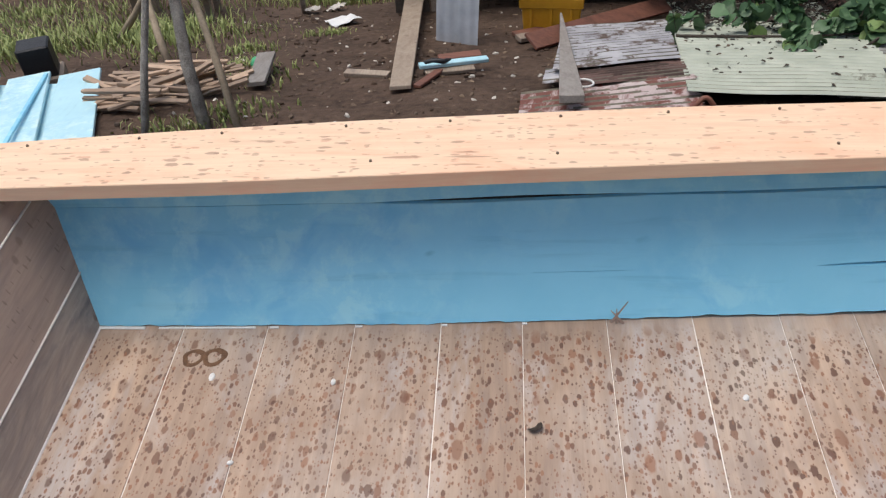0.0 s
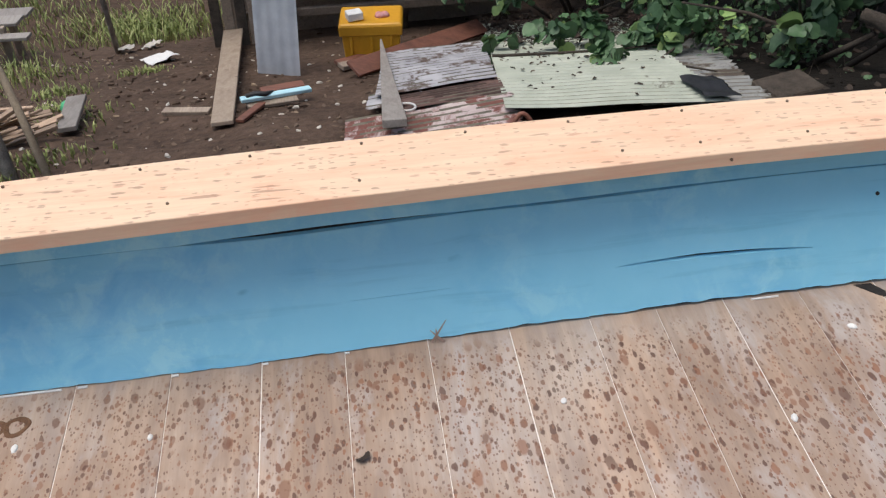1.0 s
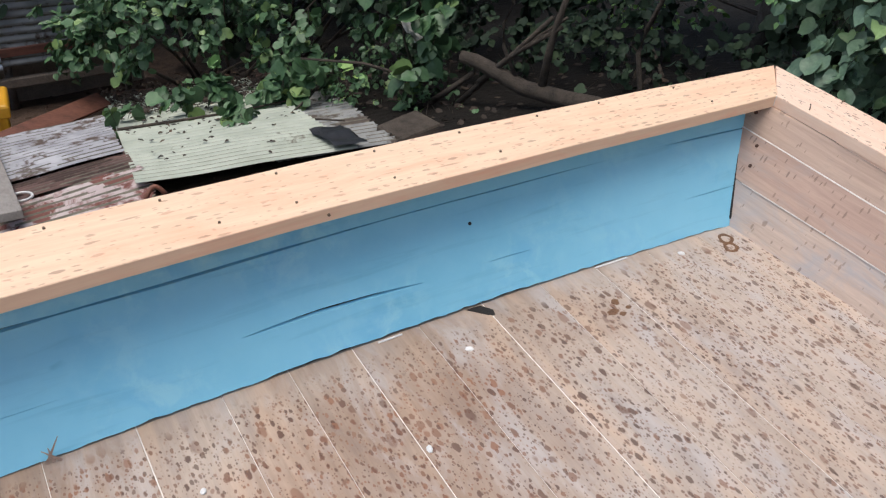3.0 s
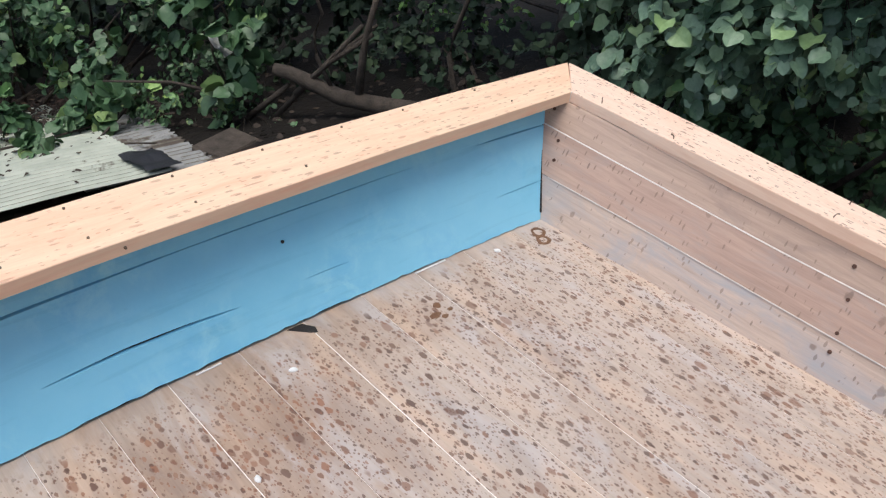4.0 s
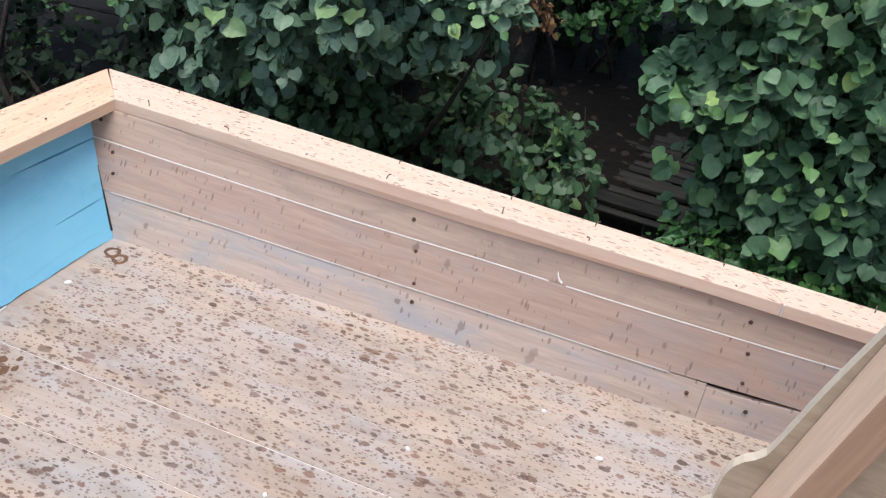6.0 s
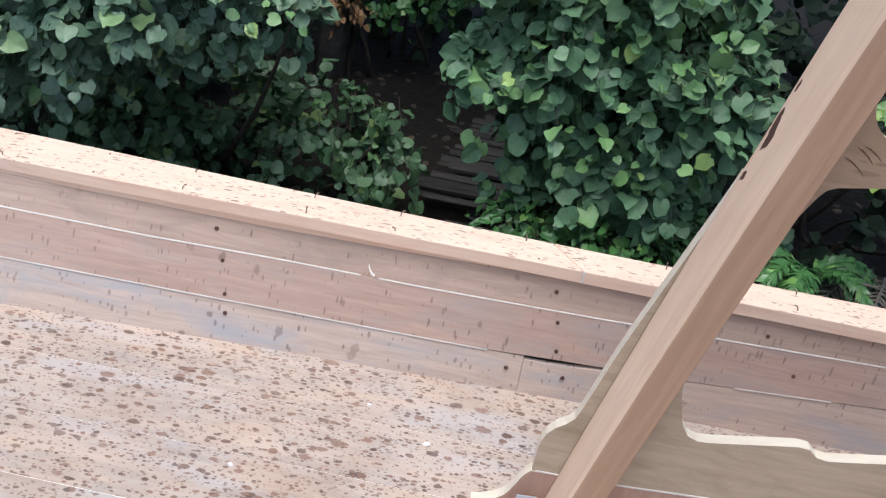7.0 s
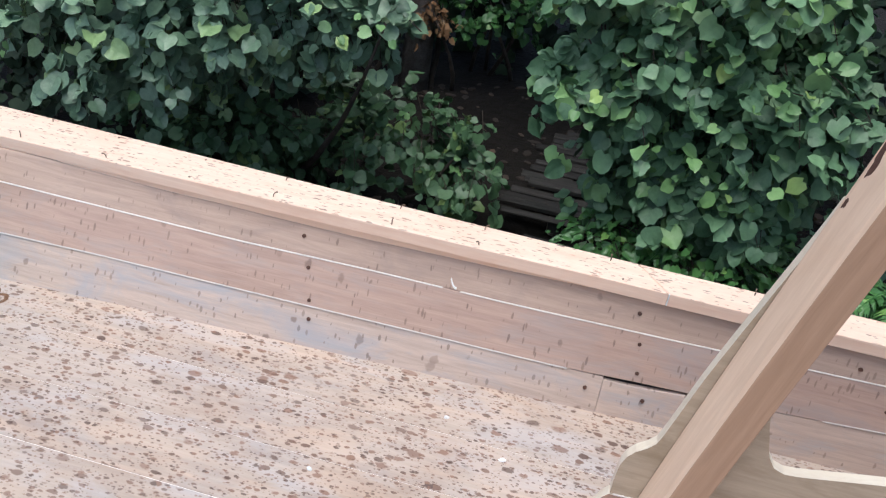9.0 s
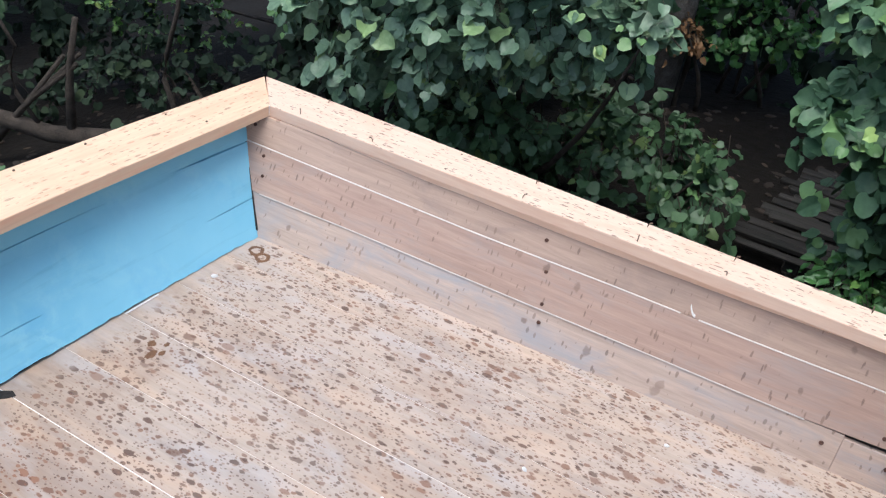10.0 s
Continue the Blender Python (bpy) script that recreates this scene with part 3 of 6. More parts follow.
part("plank", side_plank(-0.002, lambda y: seam_low(y) - 0.001, -1.7822, 0.2), wall_grey, port)
part("plank", side_plank(-0.002, lambda y: seam_low(y) - 0.001 - 0.010 * swell(y, -2.04, -1.70), REAR, -1.783, 0.0), wall_grey, port)
part("plank", side_plank(lambda y: seam_low(y) + 0.001 + 0.004 * swell(y, -2.04, -1.70), lambda y: seam_high(y) - 0.001, REAR, 0.26, 0.002), wall_red, port)
part("plank", side_plank(lambda y: seam_high(y) + 0.001, lambda y: side_cap_z(y) - 0.0385, REAR, 0.3), wall_wood, port)
# Thin pale strips along parts of the plank seams.
for seam, y0, y1 in ((seam_low, -1.68, 0.06), (seam_high, -1.3, 0.2), (seam_low, -2.62, -2.36), (seam_high, REAR, -1.35)):
    w = 0.0009 if seam is seam_high else 0.0011
    rings = [[side_at(y, seam(y) - w, -0.0035), side_at(y, seam(y) + w, -0.0035), side_at(y, seam(y) + w, 0.02), side_at(y, seam(y) - w, 0.02)] for y in np.linspace(y0, y1, 24)]
    part("caulking", loft(rings), caulk, port)
# lip of the top plank, planed flush under the cap
rings = []
for y in np.linspace(-0.12, -1.86, 40):
    top, drop = side_cap_z(y) - 0.0375, 0.003 + 0.020 * max(0.0, math.sin(math.pi * (y + 0.12) / -1.74)) ** 0.8 + 0.002 * wobble(y * 0.5, 4)
    front = min(side_at(y, top)[0] - 0.004, side_cap_in(y) + 0.002 + 0.02 * max(0.0, -0.45 - y if y > -0.45 else 0.0, -1.2 - y, y + 0.45))
    rings.append([(front, y, top), (side_at(y, top - drop)[0] - 0.0012, y, top - drop), (side_at(y, top - drop)[0] + 0.02, y, top - drop), (side_at(y, top)[0] + 0.03, y, top)])
part("lip", loft(rings), cap_wood_side, port, "pale planed edge")
rings = [[side_at(y, -0.01, 0.012), side_at(y, 0.34, 0.012), side_at(y, 0.34, 0.02), side_at(y, -0.01, 0.02)] for y in np.linspace(REAR, 0.2, 20)]
part("backing", loft(rings), gap_dark, port)
rings = [[(side_x(y) + side_lean(y) * z + dx, y + dy, z) for dx, dy in ((-0.0045, -0.004), (0.004, -0.004), (0.004, 0.004), (-0.0045, 0.004))] for z in np.linspace(0.02, 0.26, 9) for y in [base_y(3.3) + LEAN * z]]
part("corner_gap", loft(rings), gap_dark, port)
smear = loft([[side_at(-1.318 - 0.004 * k, 0.250 + 0.024 * (1 - k / 5) ** 2 + d, -0.003) for d in (0, 0.006)] + [side_at(-1.318 - 0.004 * k, 0.250 + 0.024 * (1 - k / 5) ** 2 + d, 0.004) for d in (0.006, 0)] for k in range(6)])
part("caulk_smear", smear, white_paint, port)

far = empty("wall_opposite", label="bare timber plank bulwark with grey stains", category="wall", kind="structure")
for z0, z1, m in ((0, 0.1125, wall_dark), (0.1155, 0.3015, wall_wood), (0.3045, 0.375, wall_wood)):
    rings = [[(-0.36 * z0, y, z0), (-0.36 * z1, y, z1), (-0.36 * z1 - 0.03, y, z1), (-0.36 * z0 - 0.03, y, z0)] for y in np.linspace(REAR, 0.2, 12)]
    part("plank", loft(rings, 0.0012), m, far)
rings = [[(-0.003, y, -0.003), (-0.125, y, 0.34), (-0.14, y, 0.34), (-0.02, y, -0.003)] for y in (REAR, 0.15)]
part("backing", loft(rings), gap_dark, far)
for z in (0.114, 0.303):
    rings = [[(-0.36 * q + d, y, q) for q, d in ((z - 0.0012, 0.003), (z + 0.0012, 0.003), (z + 0.0012, -0.01), (z - 0.0012, -0.01))] for y in (REAR, 0.12)]
    part("caulking", loft(rings), caulk, far)

stern_cap = empty("trim_stern", label="peach-coloured timber cap board with nails on the blue bulwark", category="rail", kind="structure")
rings = []
for k in range(97):
    s = k / 96
    xi, xo = -0.25 + (3.466 + 0.25) * s, -0.28 + (3.645 + 0.28) * s
    w, v = 0.0025 * wobble(xi * 0.35, 7), 0.003 * wobble(xo * 0.4, 8)
    rings.append([(xi, cap_in(xi) + w, cap_z(xi) - 0.038), (xi, cap_in(xi) + w, cap_z(xi)), (xo, cap_out(xo) + v, cap_z(xo)), (xo, cap_out(xo) + v, cap_z(xo) - 0.038)])
part("board", loft(rings, 0.002), cap_wood, stern_cap)

side_cap = empty("trim_side", label="peach-coloured timber cap board with a scarf joint", category="rail", kind="structure")


def side_cap_board(s0, s1, i0, i1):
    rings = []
    for k in range(49):
        yo, yi = s0 + (s1 - s0) * k / 48, i0 + (i1 - i0) * k / 48
        w = 0.002 * wobble(yi * 0.35, 9)
        rings.append([(side_cap_in(yi) + w, yi, side_cap_z(yi) - 0.038), (side_cap_in(yi) + w, yi, side_cap_z(yi)), (side_cap_out(yo), yo, side_cap_z(yo)), (side_cap_out(yo), yo, side_cap_z(yo) - 0.038)])
    return loft(rings, 0.002)


part("board", side_cap_board(0.2955, -1.80, 0.1262, -1.885), cap_wood_side, side_cap)
part("board", side_cap_board(-1.8025, REAR, -1.8875, REAR), cap_wood_side, side_cap)

for y, at in ((0.1265, stern_cap), (-1.8862, side_cap)):
    x, top = side_cap_in(y), side_cap_z(y)
    part("caulk_strip", box(x - 0.003, x + 0.004, y - 0.0016, y + 0.0016, top - 0.036, top - 0.001, 0.0006), white_paint, at)
nail_bm = bmesh.new()
bmesh.ops.create_cone(nail_bm, cap_ends=True, segments=8, radius1=0.0038, radius2=0.003, depth=0.006)
nail_mesh = bpy.data.meshes.new("nail")
nail_bm.to_mesh(nail_mesh)
nail_mesh.materials.append(nail_steel)
wall_nail_bm = bmesh.new()
bmesh.ops.create_cone(wall_nail_bm, cap_ends=True, segments=10, radius1=0.0062, radius2=0.005, depth=0.005)
wall_nail = bpy.data.meshes.new("nail")
wall_nail_bm.to_mesh(wall_nail)
wall_nail.materials.append(knot_dark)
bent_bm = tube([(0, 0, 0), (0.001, 0, 0.008), (0.005, 0.002, 0.014), (0.011, 0.004, 0.015)], [0.0017, 0.0017, 0.0016, 0.0025], 6)
bent_mesh = bpy.data.meshes.new("bent_nail")
bent_bm.to_mesh(bent_mesh)
bent_mesh.materials.append(nail_steel)


def fix(mesh, at, parent, turn=(0, 0, 0)):
    ob = new("nail", mesh)
    ob.parent = parent
    ob.matrix_basis = pose(*at, *turn)


rng = random.Random(5)
for x in (-0.1, 0.14, 0.385, 0.63, 0.875, 1.115, 1.37, 1.62, 1.87, 2.12, 2.37, 2.63, 2.9, 3.15):
    xo, xi = x + rng.uniform(-0.03, 0.03), x + 0.04 + rng.uniform(-0.05, 0.05)
    fix(nail_mesh, (xo, cap_out(xo) - 0.022, cap_z(xo) + 0.001), stern_cap)
    if rng.random() < 0.5:
        fix(nail_mesh, (xi, cap_in(xi) + 0.05, cap_z(xi) + 0.0005), stern_cap)
fix(nail_mesh, (1.93, cap_in(1.93) - 0.001, cap_z(1.93) - 0.018), stern_cap, (90, 0, 0))
for y in (0.02, -0.24, -0.52, -0.8, -1.1, -1.4, -1.74, -2.1, -2.45, -2.8):
    yi, yo = y + rng.uniform(-0.03, 0.03), y + rng.uniform(-0.03, 0.03)
    fix(bent_mesh if rng.random() < 0.6 else nail_mesh, (side_cap_in(yi) + 0.018, yi, side_cap_z(yi) - 0.001), side_cap, (0, 0, rng.uniform(0, 360)))
    fix(bent_mesh if rng.random() < 0.6 else nail_mesh, (side_cap_out(yo) - 0.02, yo, side_cap_z(yo) - 0.001), side_cap, (0, 0, rng.uniform(0, 360)))
for y, z in ((-0.888, 0.296), (-0.917, 0.216), (-0.936, 0.129), (-0.944, 0.078), (-1.83, 0.305), (-1.851, 0.222), (-1.865, 0.14), (-1.899, 0.065), (-1.74, 0.066), (0.07, 0.17), (0.09, 0.225), (0.16, 0.30), (-2.4, 0.3), (-2.5, 0.2)):
    fix(wall_nail, side_at(y, z, -0.0025), port, (0, -75, 0))

rear = empty("wall_rear", label="plain timber bulkhead closing the deck", category="wall", kind="structure")
part("plank", box(-0.1, 3.6, REAR - 0.03, REAR - 0.001, -0.05, 0.4), wall_wood, rear)

hull = part("hull", loft([[(-0.1 + 0.25 * (1 - s), y, z) for z, s in ((-1.75, 0), (-0.06, 1))] + [(3.45 - 0.5 * (1 - s), y, z) for z, s in ((-0.06, 1), (-1.75, 0))] for y in (REAR, -2, 0.05)]), old_wood)
tagged(hull, "unpainted timber hull under the deck", "hull", kind="structure")

# ---- cabin side: post, carved panel and rails ----
cabin = empty("cabin_frame", (2.9, -2.0, 0), label="unfinished timber cabin side with carved openings", category="cabin frame")


def under(ob, parent):
    ob.parent = parent
    ob.matrix_parent_inverse = parent.matrix_world.inverted()
    return ob


POST_Y = curve_through([(0.138, -1.907), (0.312, -1.937), (0.442, -1.964), (0.605, -1.997), (0.792, -2.035), (0.963, -2.08), (1.081, -2.103), (1.275, -2.139)], 2)
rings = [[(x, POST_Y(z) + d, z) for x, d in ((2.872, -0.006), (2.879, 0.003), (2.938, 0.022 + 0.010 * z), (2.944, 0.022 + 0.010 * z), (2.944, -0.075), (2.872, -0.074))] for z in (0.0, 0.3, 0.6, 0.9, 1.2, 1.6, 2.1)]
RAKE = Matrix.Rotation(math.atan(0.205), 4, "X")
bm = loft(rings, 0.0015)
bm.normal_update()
# Faces towards +y take the paler material, as if more brightly lit.
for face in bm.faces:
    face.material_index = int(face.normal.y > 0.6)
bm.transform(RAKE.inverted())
post = under(part("post", bm, [post_wood, lit_face_wood], None, "raked square timber post"), cabin)
post.matrix_basis = RAKE


def on_post(s, z, out=0.0):
    """A place on the pale lit-coloured face: s runs from its front edge (0) to its back edge (1)."""
    return (2.879 + 0.059 * s - 0.42 * out, POST_Y(z) + 0.003 + (0.019 + 0.010 * z) * s + 0.9 * out, z)


for cz, s, ln, wd in ((1.025, 0.84, 0.036, 0.20), (1.055, 0.93, 0.026, 0.12), (0.945, 0.90, 0.012, 0.12), (1.12, 0.94, 0.014, 0.06)):
    ragged = random.Random(int(cz * 1000))
    edge = [(s + wd * math.cos(t) * ragged.uniform(0.5, 1.1) * 0.6, cz + ln * math.sin(t) * ragged.uniform(0.6, 1.1)) for t in (2 * math.pi * j / 13 for j in range(13))]
    knot = part("knot_hole", loft([[on_post(min(u, 1.0), v, d) for u, v in edge] for d in (-0.003, 0.0008)]), knot_dark)
    knot.parent = post
    knot.matrix_parent_inverse = RAKE.inverted()
rings = [[(2.905 + 0.05 * math.cos(t), -2.655 + 0.055 * math.sin(t) - 0.16 * (z - 0.2), z) for t in (0.4 + 2 * math.pi * j / 12 for j in range(12))] for z in (0.0, 0.4, 0.8, 1.4, 2.1)]
under(part("post", loft(rings), post_red, None, "rounded reddish timber post", True), cabin)


def smooth_line(points, steps=6):
    """A rounded line through the points (y, z)."""
    out = []
    n = len(points)
    for i in range(n - 1):
        p0, p1, p2, p3 = (np.array(points[max(0, min(n - 1, j))]) for j in (i - 1, i, i + 1, i + 2))
        for s in np.linspace(0, 1, steps, endpoint=False):
            out.append(tuple(0.5 * (2 * p1 + (p2 - p0) * s + (2 * p0 - 5 * p1 + 4 * p2 - p3) * s * s + (3 * p1 - p0 - 3 * p2 + p3) * s ** 3)))
    return out + [tuple(points[-1])]


def cut_board(upper, lower, x0=2.946, x1=2.974):
    """A board sawn to two outlines that share their ends in y: faces of panel timber, pale sawn edges."""
    bm = bmesh.new()
    n = len(upper)
    rows = [[bm.verts.new((x, y, z)) for y, z in line] for line in (upper, lower) for x in (x0, x1)]
    ui, uo, li, lo = rows
    for i in range(n - 1):
        bm.faces.new((ui[i], ui[i + 1], li[i + 1], li[i]))
        bm.faces.new((uo[i + 1], uo[i], lo[i], lo[i + 1]))
        bm.faces.new((ui[i + 1], ui[i], uo[i], uo[i + 1])).material_index = 1
        bm.faces.new((li[i], li[i + 1], lo[i + 1], lo[i])).material_index = 1
    for i in (0, n - 1):
        bm.faces.new((ui[i], li[i], lo[i], uo[i])).material_index = 1
    bmesh.ops.recalc_face_normals(bm, faces=bm.faces)
    return bm


def matched(upper, n=60):
    """The outline at even steps of its own length."""
    pts = np.array(upper)
    d = np.r_[0, np.cumsum(np.hypot(*np.diff(pts, axis=0).T))]
    s = np.linspace(0, d[-1], n)
    return list(zip(np.interp(s, d, pts[:, 0]), np.interp(s, d, pts[:, 1])))


def seam_z(y):
    return 0.145 + 0.09 * (-2.017 - y) if y < -2.017 else 0.137 + 0.04 * (-1.82 - y)


# carved sill panel: swept front edge, scalloped opening, swept up to the next post
sill = smooth_line([(-1.822, 0.15), (-1.822, 0.20), (-1.829, 0.245), (-1.852, 0.279), (-1.88, 0.304), (-1.897, 0.363), (-1.934, 0.523), (-1.993, 0.739), (-2.03, 0.87), (-2.05, 0.95)]) \
    + smooth_line([(-2.06, 0.95), (-2.064, 0.79), (-2.069, 0.60), (-2.077, 0.46), (-2.092, 0.40), (-2.105, 0.358), (-2.126, 0.326), (-2.16, 0.319), (-2.25, 0.337), (-2.353, 0.359), (-2.376, 0.358), (-2.40, 0.338), (-2.43, 0.338), (-2.584, 0.372)]) \
    + smooth_line([(-2.586, 0.376), (-2.6, 0.396), (-2.612, 0.44), (-2.628, 0.487), (-2.645, 0.52), (-2.668, 0.55), (-2.69, 0.60), (-2.70, 0.70)])
upper = matched(sill, 90)
lower = [(min(-1.822 - 0.0, y), seam_z(y) + 0.002) for y, z in upper]
under(part("sill_panel", cut_board(upper, lower), [panel_wood, edge_wood], None, "grey-green timber panel sawn to a scalloped edge"), cabin)
front = matched(smooth_line([(-1.70, 0.0), (-1.735, 0.012), (-1.772, 0.04), (-1.79, 0.075), (-1.806, 0.115), (-1.82, 0.134)]), 12) + [(-1.95, 0.139), (-2.1, 0.150), (-2.4, 0.176), (-2.7, 0.202), (-3.4, 0.265)]
under(part("lower_panel", cut_board(front, [(y, 0.0) for y, z in front]), [post_red, edge_wood], None, "pinkish lower board"), cabin)
bead = [[(x, y, seam_z(y) + dz) for x, dz in ((2.944, -0.0015), (2.944, 0.0025), (2.96, 0.0025), (2.96, -0.0015))] for y in np.linspace(-1.83, -2.7, 12)]
under(part("seam_bead", loft(bead), caulk), cabin)
top_line = matched(smooth_line([(-2.19, 1.22), (-2.210, 1.14), (-2.220, 1.092), (-2.243, 1.062), (-2.284, 1.042), (-2.35, 1.052), (-2.424, 1.064), (-2.45, 1.058), (-2.48, 1.064), (-2.7, 1.10), (-2.9, 1.12)]), 50)
bottom = smooth_line([(-2.12, 0.80), (-2.15, 0.843), (-2.175, 0.905), (-2.196, 0.943), (-2.232, 0.954), (-2.32, 0.972), (-2.402, 0.990), (-2.433, 0.985), (-2.484, 0.997), (-2.7, 1.02), (-2.9, 1.04)])
by = matched(bottom, 50)
under(part("upper_rail", cut_board(top_line, by), [rail_wood, edge_wood], None, "carved timber rail with brackets"), cabin)
for y0, z0, y1, z1, w in ((-2.214, 1.03, -2.25, 1.004, 0.003), (-2.225, 1.034, -2.262, 1.012, 0.002), (-2.257, 1.04, -2.30, 1.008, 0.0028), (-2.27, 1.03, -2.31, 1.002, 0.002), (-2.326, 1.022, -2.364, 0.99, 0.0026), (-2.364, 1.042, -2.414, 1.008, 0.003), (-2.38, 1.036, -2.424, 1.015, 0.002), (-2.201, 1.008, -2.243, 0.98, 0.0022)):
    cut = loft([[(2.9453, y0 + (y1 - y0) * s, z0 + (z1 - z0) * s + 0.004 * math.sin(3 * s) - b), (2.9453, y0 + (y1 - y0) * s, z0 + (z1 - z0) * s + 0.004 * math.sin(3 * s) + b), (2.948, y0 + (y1 - y0) * s, z0 + (z1 - z0) * s)] for s, b in ((0, 0.0003), (0.3, 0.65 * w), (0.7, 0.45 * w), (1, 0.0002))])
    under(part("saw_mark", cut, ring_brown), cabin)
under(part("open_joint", loft([[(2.9455, y, z - w), (2.9455, y, z + w), (2.952, y, z)] for y, z, w in ((-2.583, 0.377, 0.003), (-2.61, 0.380, 0.0035), (-2.665, 0.387, 0.002))]), gap_dark), cabin)
cord = tube([(2.955, -2.42, 1.064), (2.95, -2.44, 1.085), (2.945, -2.452, 1.078), (2.95, -2.47, 1.10), (2.945, -2.49, 1.09), (2.95, -2.53, 1.12), (2.95, -2.62, 1.105), (2.955, -2.72, 1.108)], [0.0035] * 8, 6)
tagged(part("cord", cord, white_paint, smooth=True), "thin white tangled cord lying on the cabin rail", "cord")
blade = loft([[(2.915, -1.79, 0.012), (2.915, -1.84, 0.012), (2.918, -1.845, 0.095), (2.918, -1.80, 0.09)], [(2.917, -1.79, 0.012), (2.917, -1.84, 0.012), (2.92, -1.845, 0.095), (2.92, -1.80, 0.09)]])
tagged(part("metal_plate", blade, zinc), "small grey metal plate leaning on the cabin panel", "plate").matrix_world = pose(0, 0, -0.011)

# ---- ground ----


def ground_z(x, y):
    if y < 1.5:
        z = -0.95
    elif y < 3.1:
        z = -0.95 - 0.52 * (y - 1.5) / 1.6
    elif y < 8:
        z = -1.47 - 0.33 * (y - 3.1)
    else:
        z = -3.09
    if x < 3.0 and y < 3.1:
        z = min(z, -1.47)
    return z


def ground_grid():
    xs = sorted({-600, -200, -60, -25, -12, *np.arange(-7, 13.01, 0.25).round(3).tolist(), 16, 25, 60, 200, 600})
    ys = sorted({-600, -200, -60, -25, -12, *np.arange(-7, 13.01, 0.25).round(3).tolist(), 16, 25, 60, 200, 600})
    verts = []
    for y in ys:
        for x in xs:
            near = abs(x) < 14 and abs(y) < 14
            verts.append((x, y, ground_z(x, y) + (0.05 * noise.noise((x * 1.3, y * 1.3, 0)) + 0.02 * noise.noise((x * 5, y * 5, 2)) if near else 0)))
    w = len(xs)
    faces = [(j * w + i, j * w + i + 1, (j + 1) * w + i + 1, (j + 1) * w + i) for j in range(len(ys) - 1) for i in range(w - 1)]
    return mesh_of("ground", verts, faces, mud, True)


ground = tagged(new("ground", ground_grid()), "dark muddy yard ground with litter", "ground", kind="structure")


def on_ground(x, y, up=0.0):
    return (x, y, ground_z(x, y) + up)


# ---- plants ----
HALF = [(-0.20, -0.05, 0.03), (-0.41, 0.06, 0.08), (-0.52, 0.30, 0.10), (-0.47, 0.57, 0.08), (-0.31, 0.78, 0.03), (-0.13, 0.90, -0.04)]
LEAF = np.array([(0, 0.05, 0), *HALF, (0, 0.975, -0.09), *[(-x, y, z) for x, y, z in HALF[::-1]], (0, 0.42, -0.01)])
LEAF_FACES = [(i, (i + 1) % 14, 14) for i in range(14)]


def leaf_mesh(name, spots, size, mat, rng, narrow=1.0, droop=0.6, facing=(-0.6, 0, 0.6), wild=1.0):
    """Leaves at the given places, blades hanging outwards and up to the light."""
    verts, faces = [], []
    jitter = np.random.RandomState(len(spots)).normal(0, 0.032, (40, 15, 3)) * (1, 1, 1.3)
    for p, out in spots:
        s = size * rng.uniform(0.55, 1.25)
        tip = Vector(out) * 0.8 + Vector((rng.gauss(0, 0.6), rng.gauss(0, 0.6), -droop + rng.gauss(0, 0.4 * wild)))
        nrm = Vector(facing) + Vector((rng.gauss(0, 0.6), rng.gauss(0, 0.6), rng.gauss(0, 0.5) + 0.35)) * wild + Vector(out) * 0.4 * wild
        tip.normalize()
        side = tip.cross(nrm).normalized()
        nrm = side.cross(tip)
        m = np.array([side * (s * narrow), tip * s, nrm * (s * rng.uniform(0.6, 1.6))])
        k = len(verts)
        verts.extend(((LEAF * (rng.uniform(0.85, 1.1), 1, 1) + jitter[rng.randrange(40)]) @ m + np.array(p)).tolist())
        faces.extend([(a + k, b + k, c + k) for a, b, c in LEAF_FACES])
    return mesh_of(name, verts, faces, mat, True)


def lump_spots(lumps, count, rng, fill=0.35):
    """Places near the skins of overlapping lumps (centre, radii)."""
    spots, weights = [], [r[0] * r[1] + r[1] * r[2] + r[0] * r[2] for _, r in lumps]
    for _ in range(count // 7):
        c, r = rng.choices(lumps, weights)[0]
        d = Vector((rng.gauss(0, 1), rng.gauss(0, 1), rng.gauss(0, 1))).normalized()
        q = 1 - fill * rng.random() ** 1.5 + 0.12 * noise.noise(Vector(c) + d * 2.2)
        p = Vector((c[0] + d.x * r[0] * q, c[1] + d.y * r[1] * q, c[2] + d.z * r[2] * q))
        s = 0.16 * min(r)
        for _ in range(7):
            spots.append((tuple(p + Vector((rng.gauss(0, s), rng.gauss(0, s * 1.2), rng.gauss(0, s)))), d))
    return spots


